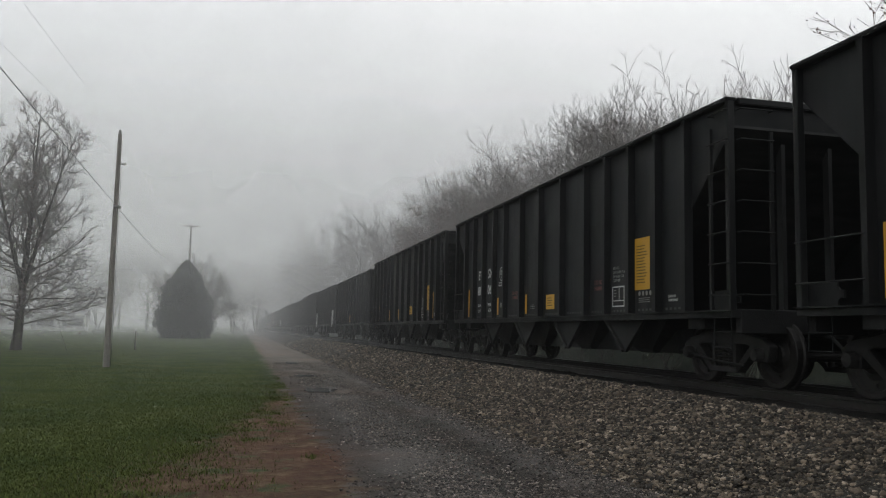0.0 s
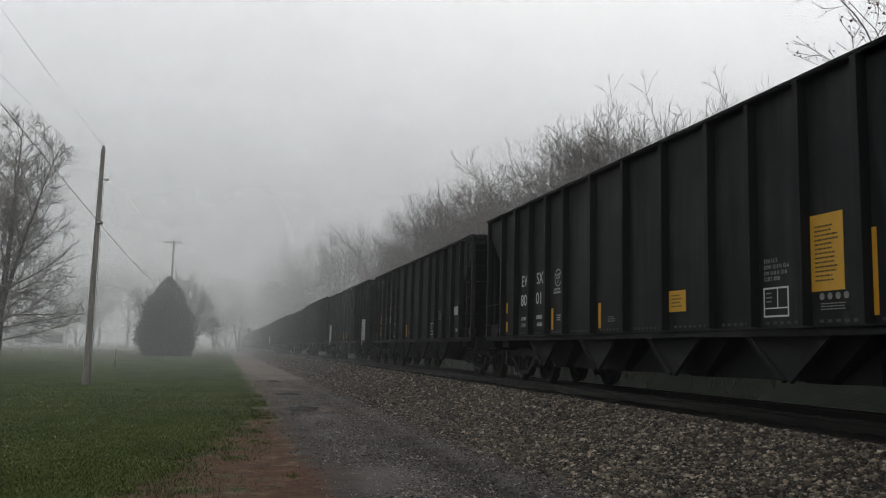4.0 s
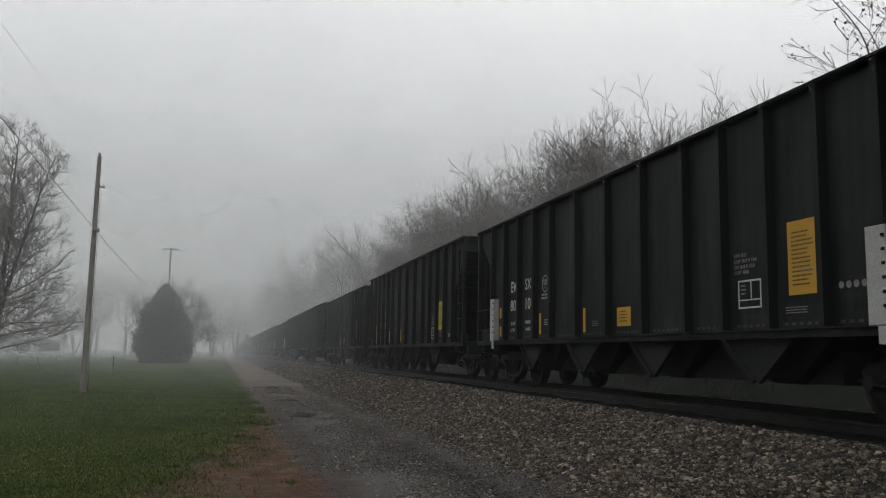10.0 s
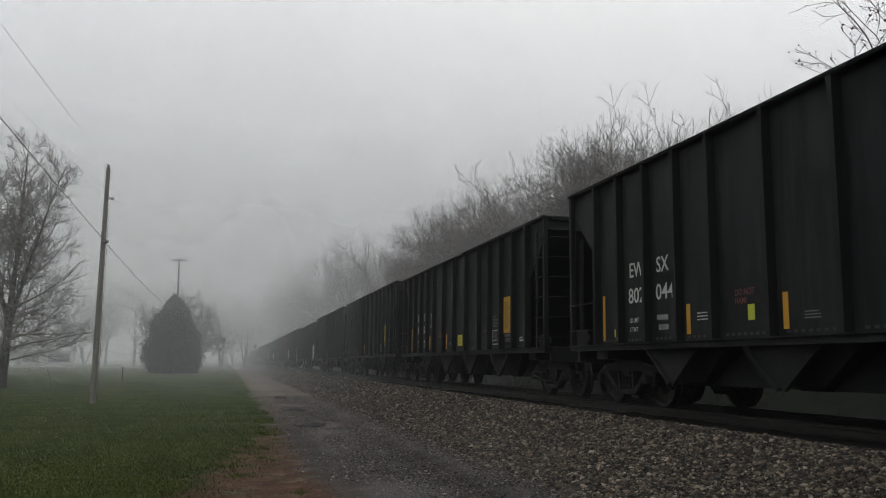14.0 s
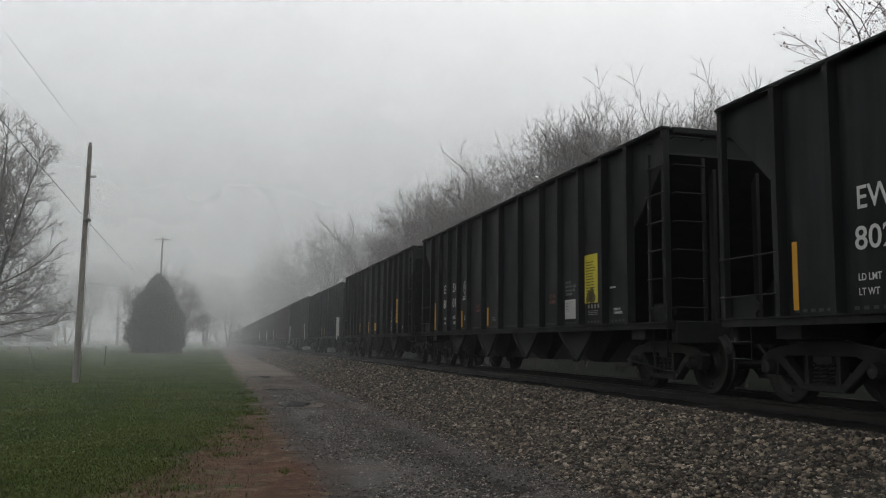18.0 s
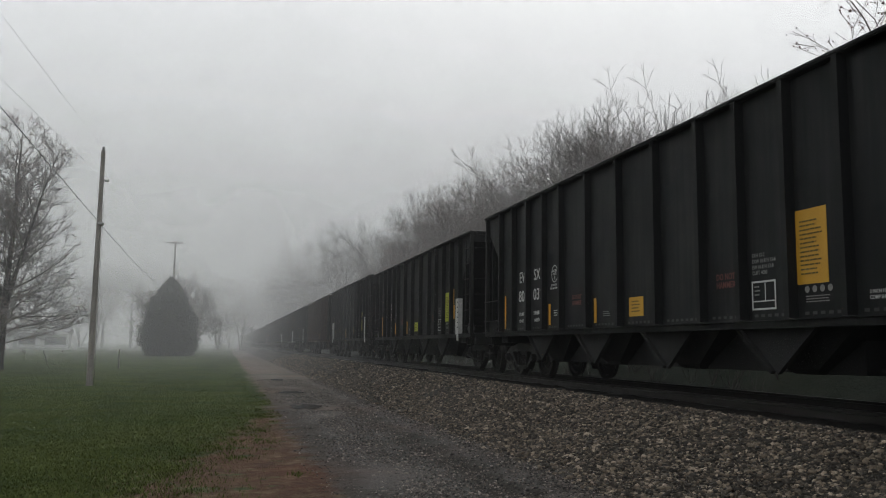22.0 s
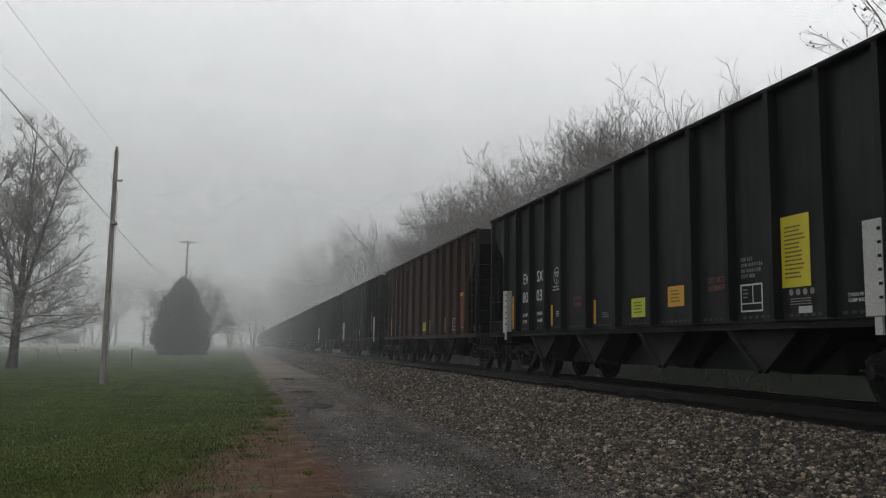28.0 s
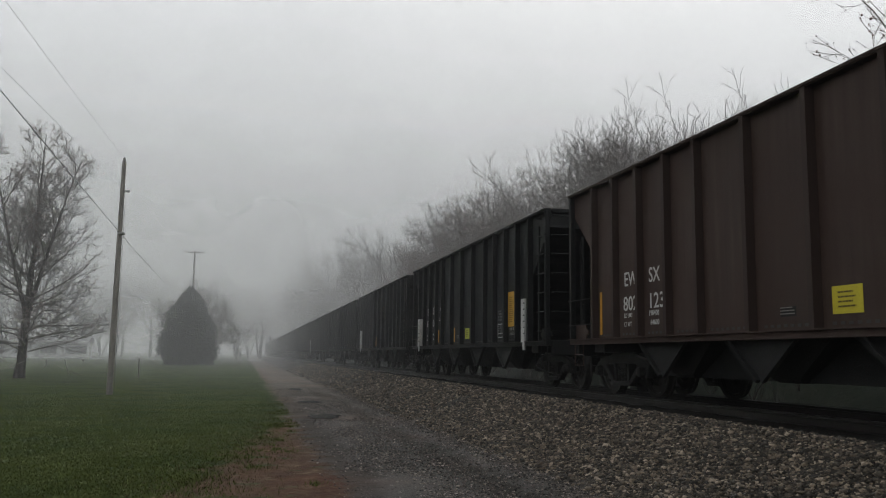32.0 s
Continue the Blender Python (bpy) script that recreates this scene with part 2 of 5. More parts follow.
def terrain_material():
    """Lawn, worn dirt verge, gravel track, ballast and brush floor, by the place on the ground."""
    m = bpy.data.materials.new("terrain")
    m.use_nodes = True
    nt = m.node_tree
    b = nt.nodes["Principled BSDF"]
    L = nt.links.new
    co = nt.nodes.new("ShaderNodeTexCoord")
    sep = nt.nodes.new("ShaderNodeSeparateXYZ")
    L(co.outputs["Object"], sep.inputs[0])

    def noise_at(scale, detail=4, rough=0.55):
        n = nt.nodes.new("ShaderNodeTexNoise")
        n.inputs["Scale"].default_value = scale
        n.inputs["Detail"].default_value = detail
        n.inputs["Roughness"].default_value = rough
        L(co.outputs["Object"], n.inputs["Vector"])
        return n.outputs["Fac"]

    def math2(op, a, c, k=None):
        n = nt.nodes.new("ShaderNodeMath")
        n.operation = op
        for i, v in enumerate((a, c, k)):
            if v is None:
                continue
            if isinstance(v, (int, float)):
                n.inputs[i].default_value = v
            else:
                L(v, n.inputs[i])
        return n.outputs[0]

    def step(v, lo, hi):
        n = nt.nodes.new("ShaderNodeMapRange")
        n.interpolation_type = "SMOOTHSTEP"
        n.inputs["From Min"].default_value = lo
        n.inputs["From Max"].default_value = hi
        L(v, n.inputs["Value"])
        return n.outputs["Result"]

    def ramp(v, *stops):
        n = nt.nodes.new("ShaderNodeValToRGB")
        els = n.color_ramp.elements
        els[0].position, els[0].color = stops[0][0], (*stops[0][1], 1)
        els[1].position, els[1].color = stops[-1][0], (*stops[-1][1], 1)
        for p, c in stops[1:-1]:
            els.new(p).color = (*c, 1)
        L(v, n.inputs["Fac"])
        return n.outputs["Color"]

    def blend(f, a, c):
        n = nt.nodes.new("ShaderNodeMix")
        n.data_type = "RGBA"
        L(f, n.inputs["Factor"])
        L(a, n.inputs["A"])
        L(c, n.inputs["B"])
        return n.outputs["Result"]

    broad, mid, fine, grit = noise_at(0.28, 4), noise_at(1.6, 5), noise_at(9.0, 4), noise_at(55.0, 3)
    both = math2("ADD", math2("MULTIPLY", mid, 0.55), math2("MULTIPLY", fine, 0.45))
    clump = noise_at(0.55, 6, 0.62)
    grass = ramp(both, (0.25, (0.018, 0.030, 0.005)), (0.5, (0.034, 0.050, 0.009)), (0.75, (0.064, 0.072, 0.018)))
    rich = ramp(both, (0.25, (0.007, 0.019, 0.003)), (0.5, (0.015, 0.033, 0.005)), (0.8, (0.030, 0.049, 0.009)))
    grass = blend(step(clump, 0.46, 0.58), grass, rich)
    dirt = ramp(both, (0.25, (0.030, 0.016, 0.010)), (0.5, (0.064, 0.032, 0.019)), (0.78, (0.112, 0.066, 0.040)))
    litter = ramp(fine, (0.35, (0.070, 0.046, 0.028)), (0.7, (0.170, 0.128, 0.080)))
    dirt = blend(step(noise_at(2.4, 5, 0.65), 0.48, 0.68), dirt, litter)
    scruff = ramp(fine, (0.3, (0.020, 0.034, 0.011)), (0.7, (0.060, 0.074, 0.028)))
    dirt = blend(step(noise_at(1.7, 4, 0.6), 0.55, 0.66), dirt, scruff)
    lane = ramp(grit, (0.25, (0.040, 0.036, 0.034)), (0.5, (0.082, 0.076, 0.071)), (0.8, (0.16, 0.148, 0.138)))
    mud = ramp(both, (0.25, (0.030, 0.025, 0.023)), (0.75, (0.074, 0.063, 0.056)))
    rut = math2("ADD", math2("MULTIPLY", math2("ABSOLUTE", math2("SUBTRACT", math2("ABSOLUTE", math2("SUBTRACT", sep.outputs["X"], 2.15), 0), 0.78), 0), 1.0), math2("MULTIPLY", math2("SUBTRACT", mid, 0.5), 0.9))
    lane = blend(step(rut, 0.12, 0.42), mud, lane)
    # Paling with distance is in the colour: tan from y 16 to 42.
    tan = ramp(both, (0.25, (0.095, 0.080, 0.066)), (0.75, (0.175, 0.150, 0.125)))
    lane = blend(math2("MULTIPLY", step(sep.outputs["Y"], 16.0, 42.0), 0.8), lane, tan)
    bed = ramp(grit, (0.25, (0.018, 0.016, 0.014)), (0.5, (0.042, 0.037, 0.032)), (0.8, (0.10, 0.09, 0.08)))
    # Brush floor, its colour darkened to stand in for shade of wood and train.
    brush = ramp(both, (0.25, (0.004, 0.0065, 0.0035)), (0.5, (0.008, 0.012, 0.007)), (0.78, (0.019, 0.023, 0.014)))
    x = math2("ADD", sep.outputs["X"], math2("MULTIPLY", math2("SUBTRACT", mid, 0.5), 1.3))
    x = math2("ADD", x, math2("MULTIPLY", math2("SUBTRACT", fine, 0.5), 0.5))
    near = nt.nodes.new("ShaderNodeMapRange")
    near.inputs["From Min"].default_value, near.inputs["From Max"].default_value = 8.0, 26.0
    near.inputs["To Min"].default_value, near.inputs["To Max"].default_value = 1.0, 0.0
    L(sep.outputs["Y"], near.inputs["Value"])
    far = math2("SUBTRACT", 1.25, math2("MULTIPLY", math2("POWER", near.outputs["Result"], 1.8), 2.45))
    verge = step(math2("SUBTRACT", x, far), -0.22, 0.22)
    col = blend(verge, grass, dirt)
    col = blend(step(x, 0.95, 1.35), col, lane)
    col = blend(step(x, 3.5, 4.3), col, bed)
    # Oily track bed; the train's shade is darkened into its colour too.
    oily_shade = ramp(both, (0.25, (0.007, 0.0065, 0.006)), (0.5, (0.013, 0.012, 0.011)), (0.8, (0.028, 0.025, 0.022)))
    col = blend(step(x, 6.05, 6.45), col, oily_shade)
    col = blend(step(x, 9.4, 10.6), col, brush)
    hue = nt.nodes.new("ShaderNodeMix")
    hue.data_type = "RGBA"
    hue.blend_type = "MULTIPLY"
    hue.inputs["Factor"].default_value = 0.75
    L(col, hue.inputs["A"])
    L(ramp(broad, (0.3, (0.58, 0.72, 0.70)), (0.52, (1.0, 1.0, 1.0)), (0.72, (1.5, 1.18, 1.0))), hue.inputs["B"])
    L(hue.outputs["Result"], b.inputs["Base Color"])
    b.inputs["Roughness"].default_value = 0.85
    b.inputs["Specular IOR Level"].default_value = 0.12
    bp = nt.nodes.new("ShaderNodeBump")
    bp.inputs["Strength"].default_value = 0.7
    bp.inputs["Distance"].default_value = 0.05
    L(math2("ADD", fine, math2("MULTIPLY", grit, 0.5)), bp.inputs["Height"])
    L(bp.outputs["Normal"], b.inputs["Normal"])
    return m


M["terrain"] = terrain_material()

water = bpy.data.materials.new("puddle_water")
water.use_nodes = True
wb = water.node_tree.nodes["Principled BSDF"]
wb.inputs["Base Color"].default_value = (0.035, 0.032, 0.028, 1)
wb.inputs["Roughness"].default_value = 0.06
M["water"] = water


def fog_material(name, low, high):
    """A veil of fog droplets: it lets most light through and scatters the rest; thinner near the ground."""
    m = bpy.data.materials.new(name)
    m.use_nodes = True
    nt = m.node_tree
    nt.nodes.clear()
    L = nt.links.new
    out = nt.nodes.new("ShaderNodeOutputMaterial")
    clear = nt.nodes.new("ShaderNodeBsdfTransparent")
    front = nt.nodes.new("ShaderNodeBsdfDiffuse")
    back = nt.nodes.new("ShaderNodeBsdfTranslucent")
    for n in (front, back):
        n.inputs["Color"].default_value = (0.97, 0.985, 0.985, 1)
    both = nt.nodes.new("ShaderNodeMixShader")
    both.inputs[0].default_value = 0.5
    L(front.outputs[0], both.inputs[1])
    L(back.outputs[0], both.inputs[2])
    co = nt.nodes.new("ShaderNodeTexCoord")
    sep = nt.nodes.new("ShaderNodeSeparateXYZ")
    L(co.outputs["Object"], sep.inputs[0])
    rise = nt.nodes.new("ShaderNodeMapRange")
    rise.interpolation_type = "SMOOTHSTEP"
    rise.inputs["From Min"].default_value = 3.0
    rise.inputs["From Max"].default_value = 22.0
    rise.inputs["To Min"].default_value = low
    rise.inputs["To Max"].default_value = high
    L(sep.outputs["Z"], rise.inputs["Value"])
    fall = nt.nodes.new("ShaderNodeMapRange")
    fall.interpolation_type = "SMOOTHSTEP"
    fall.inputs["From Min"].default_value = 26.0
    fall.inputs["From Max"].default_value = 95.0
    fall.inputs["To Min"].default_value = 1.0
    fall.inputs["To Max"].default_value = 0.0
    L(sep.outputs["Z"], fall.inputs["Value"])
    thin = nt.nodes.new("ShaderNodeMath")
    thin.operation = "MULTIPLY"
    L(rise.outputs["Result"], thin.inputs[0])
    L(fall.outputs["Result"], thin.inputs[1])
    nz = nt.nodes.new("ShaderNodeTexNoise")
    nz.inputs["Scale"].default_value = 0.03
    nz.inputs["Detail"].default_value = 3
    L(co.outputs["Object"], nz.inputs["Vector"])
    k = nt.nodes.new("ShaderNodeMapRange")
    k.inputs["From Min"].default_value = 0.3
    k.inputs["From Max"].default_value = 0.7
    k.inputs["To Min"].default_value = 0.75
    k.inputs["To Max"].default_value = 1.25
    L(nz.outputs["Fac"], k.inputs["Value"])
    mul = nt.nodes.new("ShaderNodeMath")
    mul.operation = "MULTIPLY"
    L(thin.outputs[0], mul.inputs[0])
    L(k.outputs["Result"], mul.inputs[1])
    mx = nt.nodes.new("ShaderNodeMixShader")
    L(mul.outputs[0], mx.inputs[0])
    L(clear.outputs[0], mx.inputs[1])
    L(both.outputs[0], mx.inputs[2])
    L(mx.outputs[0], out.inputs["Surface"])
    return m


# ---- mesh helpers ----
def box(bm, x0, x1, y0, y1, z0, z1):
    vs = [bm.verts.new((x, y, z)) for z in (z0, z1) for y in (y0, y1) for x in (x0, x1)]
    for q in ((0, 2, 3, 1), (4, 5, 7, 6), (0, 1, 5, 4), (1, 3, 7, 5), (3, 2, 6, 7), (2, 0, 4, 6)):
        bm.faces.new([vs[i] for i in q])
    return vs


def slab(bm, outline, x0, x1):
    """A plate of (y, z) outline between two x."""
    a = [bm.verts.new((x0, y, z)) for y, z in outline]
    b = [bm.verts.new((x1, y, z)) for y, z in outline]
    n = len(outline)
    bm.faces.new(a)
    bm.faces.new(b[::-1])
    for i in range(n):
        j = (i + 1) % n
        bm.faces.new((a[j], a[i], b[i], b[j]))


def tube(bm, points, radii, sides=8, caps=True):
    """A round bar along points."""
    points = [Vector(p) for p in points]
    if isinstance(radii, (int, float)):
        radii = [radii] * len(points)
    rings = []
    for i, p in enumerate(points):
        d = (points[min(i + 1, len(points) - 1)] - points[max(i - 1, 0)]).normalized()
        u = d.orthogonal().normalized() if abs(d.z) > 0.9 else d.cross(Vector((0, 0, 1))).normalized()
        v = d.cross(u)
        rings.append([bm.verts.new(p + (u * math.cos(2 * math.pi * k / sides) + v * math.sin(2 * math.pi * k / sides)) * radii[i]) for k in range(sides)])
    for a, b in zip(rings, rings[1:]):
        for k in range(sides):
            bm.faces.new((a[k], a[(k + 1) % sides], b[(k + 1) % sides], b[k]))
    if caps:
        bm.faces.new(rings[0][::-1])
        bm.faces.new(rings[-1])


def lathe(bm, profile, sides=24, axis="x"):
    """A solid of revolution about x from (x, radius) pairs."""
    rings = [[bm.verts.new((x, r * math.cos(2 * math.pi * k / sides), r * math.sin(2 * math.pi * k / sides))) for k in range(sides)] for x, r in profile]
    for a, b in zip(rings, rings[1:]):
        for k in range(sides):
            bm.faces.new((a[k], a[(k + 1) % sides], b[(k + 1) % sides], b[k]))
    bm.faces.new(rings[0][::-1])
    bm.faces.new(rings[-1])


def mesh_of(name, bm, mat, smooth=False):
    bmesh.ops.recalc_face_normals(bm, faces=bm.faces)
    me = bpy.data.meshes.new(name)
    bm.to_mesh(me)
    bm.free()
    me.materials.append(mat)
    if smooth:
        me.shade_smooth()
    return me


def part(name, bm, mat, parent, label="", at=None, smooth=False):
    """One mesh object under a thing or a part; bm may be a finished mesh that is shared."""
    me = bm if isinstance(bm, bpy.types.Mesh) else mesh_of(name, bm, mat, smooth)
    ob = new(name, me)
    ob.parent = parent
    if at is not None:
        ob.matrix_basis = at
    return tagged(ob, label=label) if label else ob


def plain(name, verts, faces, mat, smooth=False):
    me = bpy.data.meshes.new(name)
    me.from_pydata(verts, [], faces)
    me.materials.append(mat)
    me.update()
    if smooth:
        me.shade_smooth()
    return me


def make(fill, *args):
    bm = bmesh.new()
    fill(bm, *args)
    return bm


def boxes(*rows):
    bm = bmesh.new()
    for r in rows:
        box(bm, *r)
    return bm


TEXTS = {}


def lettering(body, height, mat, squeeze=1.0):
    """Flat letters, the built-in font, as a mesh; origin at the lower left corner."""
    key = (body, height, mat.name)
    if key not in TEXTS:
        cu = bpy.data.curves.new("letters", "FONT")
        cu.body = body
        cu.size = height / 0.72
        cu.extrude = 0.001
        cu.resolution_u = 3
        cu.offset = height * 0.012
        ob = bpy.data.objects.new("letters", cu)
        scene.collection.objects.link(ob)
        me = bpy.data.meshes.new_from_object(ob.evaluated_get(bpy.context.evaluated_depsgraph_get()))
        bpy.data.objects.remove(ob)
        me.materials.clear()
        me.materials.append(mat)
        me.transform(Matrix.Diagonal((squeeze, 1, 1, 1)))
        TEXTS[key] = me
    return TEXTS[key]

# ---- ground, lane, ballast, track ----
TRACK_X, RAIL_Z = 7.94, 0.82
BED = ((3.6, -0.02), (4.0, 0.03), (4.9, 0.29), (5.7, 0.55), (6.25, 0.66), (6.6, 0.67), (9.3, 0.67), (9.8, 0.60), (11.6, 0.06), (12.4, -0.02))


def bed_height(x):
    for (a, za), (b, zb) in zip(BED, BED[1:]):
        if a <= x <= b:
            return za + (zb - za) * (x - a) / (b - a)
    return -0.02


def sheet(name, xs, ys, height, mat):
    verts = [(x, y, height(x, y)) for y in ys for x in xs]
    n = len(xs)
    faces = [(j * n + i, j * n + i + 1, (j + 1) * n + i + 1, (j + 1) * n + i) for j in range(len(ys) - 1) for i in range(n - 1)]
    return new(name, plain(name, verts, faces, mat, smooth=True))


def spread(*runs):
    """Stations: (start, stop, step) runs joined."""
    out = []
    for a, b, d in runs:
        n = max(1, round((b - a) / d))
        out += [a + (b - a) * i / n for i in range(n)]
    return out + [runs[-1][1]]


def lawn_height(x, y):
    z = 0.05 * (noise.noise((x * 0.13, y * 0.09, 3.1))) if x < 0 else 0.0
    if x > 12.3:
        rise = min(1.0, (x - 12.3) / 4.2)
        return 1.75 * rise * rise * (3 - 2 * rise) + 0.25 * noise.noise((x * 0.3, y * 0.25, 5.0)) * rise
    return z * min(1.0, -x / 3.0) if x < 0 else z - (0.03 if x > 1.2 else 0.0)


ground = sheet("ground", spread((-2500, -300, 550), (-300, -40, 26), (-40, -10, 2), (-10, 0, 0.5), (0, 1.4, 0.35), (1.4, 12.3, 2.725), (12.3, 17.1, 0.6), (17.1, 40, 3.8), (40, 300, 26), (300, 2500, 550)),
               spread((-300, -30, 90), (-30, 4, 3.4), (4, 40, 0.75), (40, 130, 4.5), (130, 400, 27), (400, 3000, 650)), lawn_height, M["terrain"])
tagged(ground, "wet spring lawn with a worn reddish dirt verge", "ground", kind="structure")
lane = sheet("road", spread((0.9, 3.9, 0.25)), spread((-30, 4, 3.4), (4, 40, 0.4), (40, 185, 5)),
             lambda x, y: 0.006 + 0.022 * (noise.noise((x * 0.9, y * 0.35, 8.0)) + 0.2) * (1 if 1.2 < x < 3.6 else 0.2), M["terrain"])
tagged(lane, "rutted gravel lane with puddles beside the track", "road", kind="structure")
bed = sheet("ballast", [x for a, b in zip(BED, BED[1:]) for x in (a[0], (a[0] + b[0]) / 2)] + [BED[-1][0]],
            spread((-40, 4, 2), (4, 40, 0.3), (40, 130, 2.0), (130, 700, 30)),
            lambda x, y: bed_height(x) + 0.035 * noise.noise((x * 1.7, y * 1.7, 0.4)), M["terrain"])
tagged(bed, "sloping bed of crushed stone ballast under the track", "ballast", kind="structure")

crossing = new("crossing_road", plain("crossing_road", [(-260, 191, 0.03), (5.0, 191, 0.03), (5.0, 199, 0.03), (-260, 199, 0.03)], [(0, 1, 2, 3)], M["asphalt"]))
tagged(crossing, "pale wet asphalt road beyond the lawn", "road", kind="structure")
ramp_mesh = plain("crossing_ramp", [(5.0, 191, 0.03), (6.4, 191, 0.79), (10, 191, 0.79), (14, 191, 0.03), (5.0, 199, 0.03), (6.4, 199, 0.79), (10, 199, 0.79), (14, 199, 0.03)],
                  [(0, 1, 5, 4), (1, 2, 6, 5), (2, 3, 7, 6)], M["asphalt"])
tagged(new("crossing_ramp", ramp_mesh), "asphalt ramp of the road over the track", "road", kind="structure")

RAIL = [(-0.07, 0), (0.07, 0), (0.07, 0.012), (0.012, 0.035), (0.012, 0.125), (0.036, 0.135), (0.036, 0.165), (0.028, 0.172), (-0.028, 0.172), (-0.036, 0.165), (-0.036, 0.135), (-0.012, 0.125), (-0.012, 0.035), (-0.07, 0.012)]


def rail_at(x):
    n = len(RAIL)
    verts = [(x + a, y, RAIL_Z - 0.172 + b) for y in (-40, 700) for a, b in RAIL]
    faces = [(i, (i + 1) % n, n + (i + 1) % n, n + i) for i in range(n)] + [tuple(range(n))[::-1], tuple(range(n, 2 * n))]
    return tagged(new("rail", plain("rail", verts, faces, M["rail"])), "rusty steel rail with a worn head", "rail", "rails of the track")


rail_at(TRACK_X - 0.754)
rail_at(TRACK_X + 0.754)

bm = boxes((-1.3, 1.3, -0.115, 0.115, -0.17, 0.0))
bmesh.ops.bevel(bm, geom=bm.edges[:], offset=0.012, segments=1, affect="EDGES")
tie_mesh = mesh_of("tie", bm, M["tie"])
rng = random.Random(5)
for i in range(110):
    tie = new("tie", tie_mesh)
    tie.matrix_basis = pose(TRACK_X + rng.uniform(-0.05, 0.05), -2 + i * 0.53, RAIL_Z - 0.158 + rng.uniform(-0.008, 0.004), 0, 0, rng.uniform(-1.5, 1.5))
    tagged(tie, "dark creosoted timber tie bedded in ballast", "railway tie", "ties of the track")

# solid shapes for stones
OCT_V = np.array([(1, 0, 0), (-1, 0, 0), (0, 1, 0), (0, -1, 0), (0, 0, 1), (0, 0, -1)], float)
OCT_F = np.array([(0, 2, 4), (2, 1, 4), (1, 3, 4), (3, 0, 4), (2, 0, 5), (1, 2, 5), (3, 1, 5), (0, 3, 5)])


def mesh_np(name, verts, faces, mat):
    """A mesh from arrays of triangles."""
    me = bpy.data.meshes.new(name)
    nf = len(faces)
    me.vertices.add(len(verts))
    me.vertices.foreach_set("co", np.ascontiguousarray(verts, np.float32).ravel())
    me.loops.add(nf * 3)
    me.loops.foreach_set("vertex_index", np.ascontiguousarray(faces, np.int32).ravel())
    me.polygons.add(nf)
    me.polygons.foreach_set("loop_start", np.arange(0, nf * 3, 3, dtype=np.int32))
    me.update(calc_edges=True)
    me.materials.append(mat)
    return me


def scatter(name, shape_v, shape_f, centres, sizes, mat, seed, flat=0.65):
    """Many small solids, each turned, stretched and dented its own way."""
    r = np.random.default_rng(seed)
    n, nv = len(centres), len(shape_v)
    q = r.normal(size=(n, 4))
    q /= np.linalg.norm(q, axis=1)[:, None]
    w, x, y, z = q.T
    rot = np.stack([1 - 2 * (y * y + z * z), 2 * (x * y - w * z), 2 * (x * z + w * y), 2 * (x * y + w * z), 1 - 2 * (x * x + z * z), 2 * (y * z - w * x), 2 * (x * z - w * y), 2 * (y * z + w * x), 1 - 2 * (x * x + y * y)], 1).reshape(n, 3, 3)
    stretch = r.uniform(0.55, 1.15, (n, 1, 3)) * sizes[:, None, None]
    v = shape_v[None] * stretch * r.uniform(0.62, 1.2, (n, nv, 1))
    v = np.einsum("nij,nkj->nki", rot, v)
    v[:, :, 2] *= flat
    v += centres[:, None, :]
    f = (shape_f[None] + (np.arange(n) * nv)[:, None, None]).reshape(-1, 3)
    return mesh_np(name, v.reshape(-1, 3), f, mat)


BOX_V = np.array([(x, y, z) for x in (-1, 1) for y in (-1, 1) for z in (-1, 1)], float) * 0.75
BOX_F = np.array([(0, 1, 3), (0, 3, 2), (4, 6, 7), (4, 7, 5), (0, 4, 5), (0, 5, 1), (2, 3, 7), (2, 7, 6), (0, 2, 6), (0, 6, 4), (1, 5, 7), (1, 7, 3)])


def stones():
    r = np.random.default_rng(11)
    ys, xs = [], []
    for y0, y1, per in ((4.5, 12, 1650), (12, 20, 1100), (20, 34, 430), (34, 80, 120)):
        n = int((y1 - y0) * 2.9 * per)
        xs.append(r.uniform(3.75, 6.42, n))
        ys.append(r.uniform(y0, y1, n))
    x, y = np.concatenate(xs), np.concatenate(ys)
    keep = r.uniform(size=len(x)) < np.clip((x - 3.6) / 0.7, 0.12, 1)
    x, y = x[keep], y[keep]
    size = np.clip(r.lognormal(-4.08, 0.38, len(x)), 0.008, 0.045) * np.where(y > 34, 1.5, np.where(y > 20, 1.2, 1.0))
    z = np.array([bed_height(a) for a in x]) + size * 0.42
    return scatter("ballast_stones", BOX_V, BOX_F, np.stack([x, y, z], 1), size, M["stone"], 12)


tagged(new("ballast_stones", stones()), "loose angular grey and tan ballast stones", "gravel", kind="stuff")


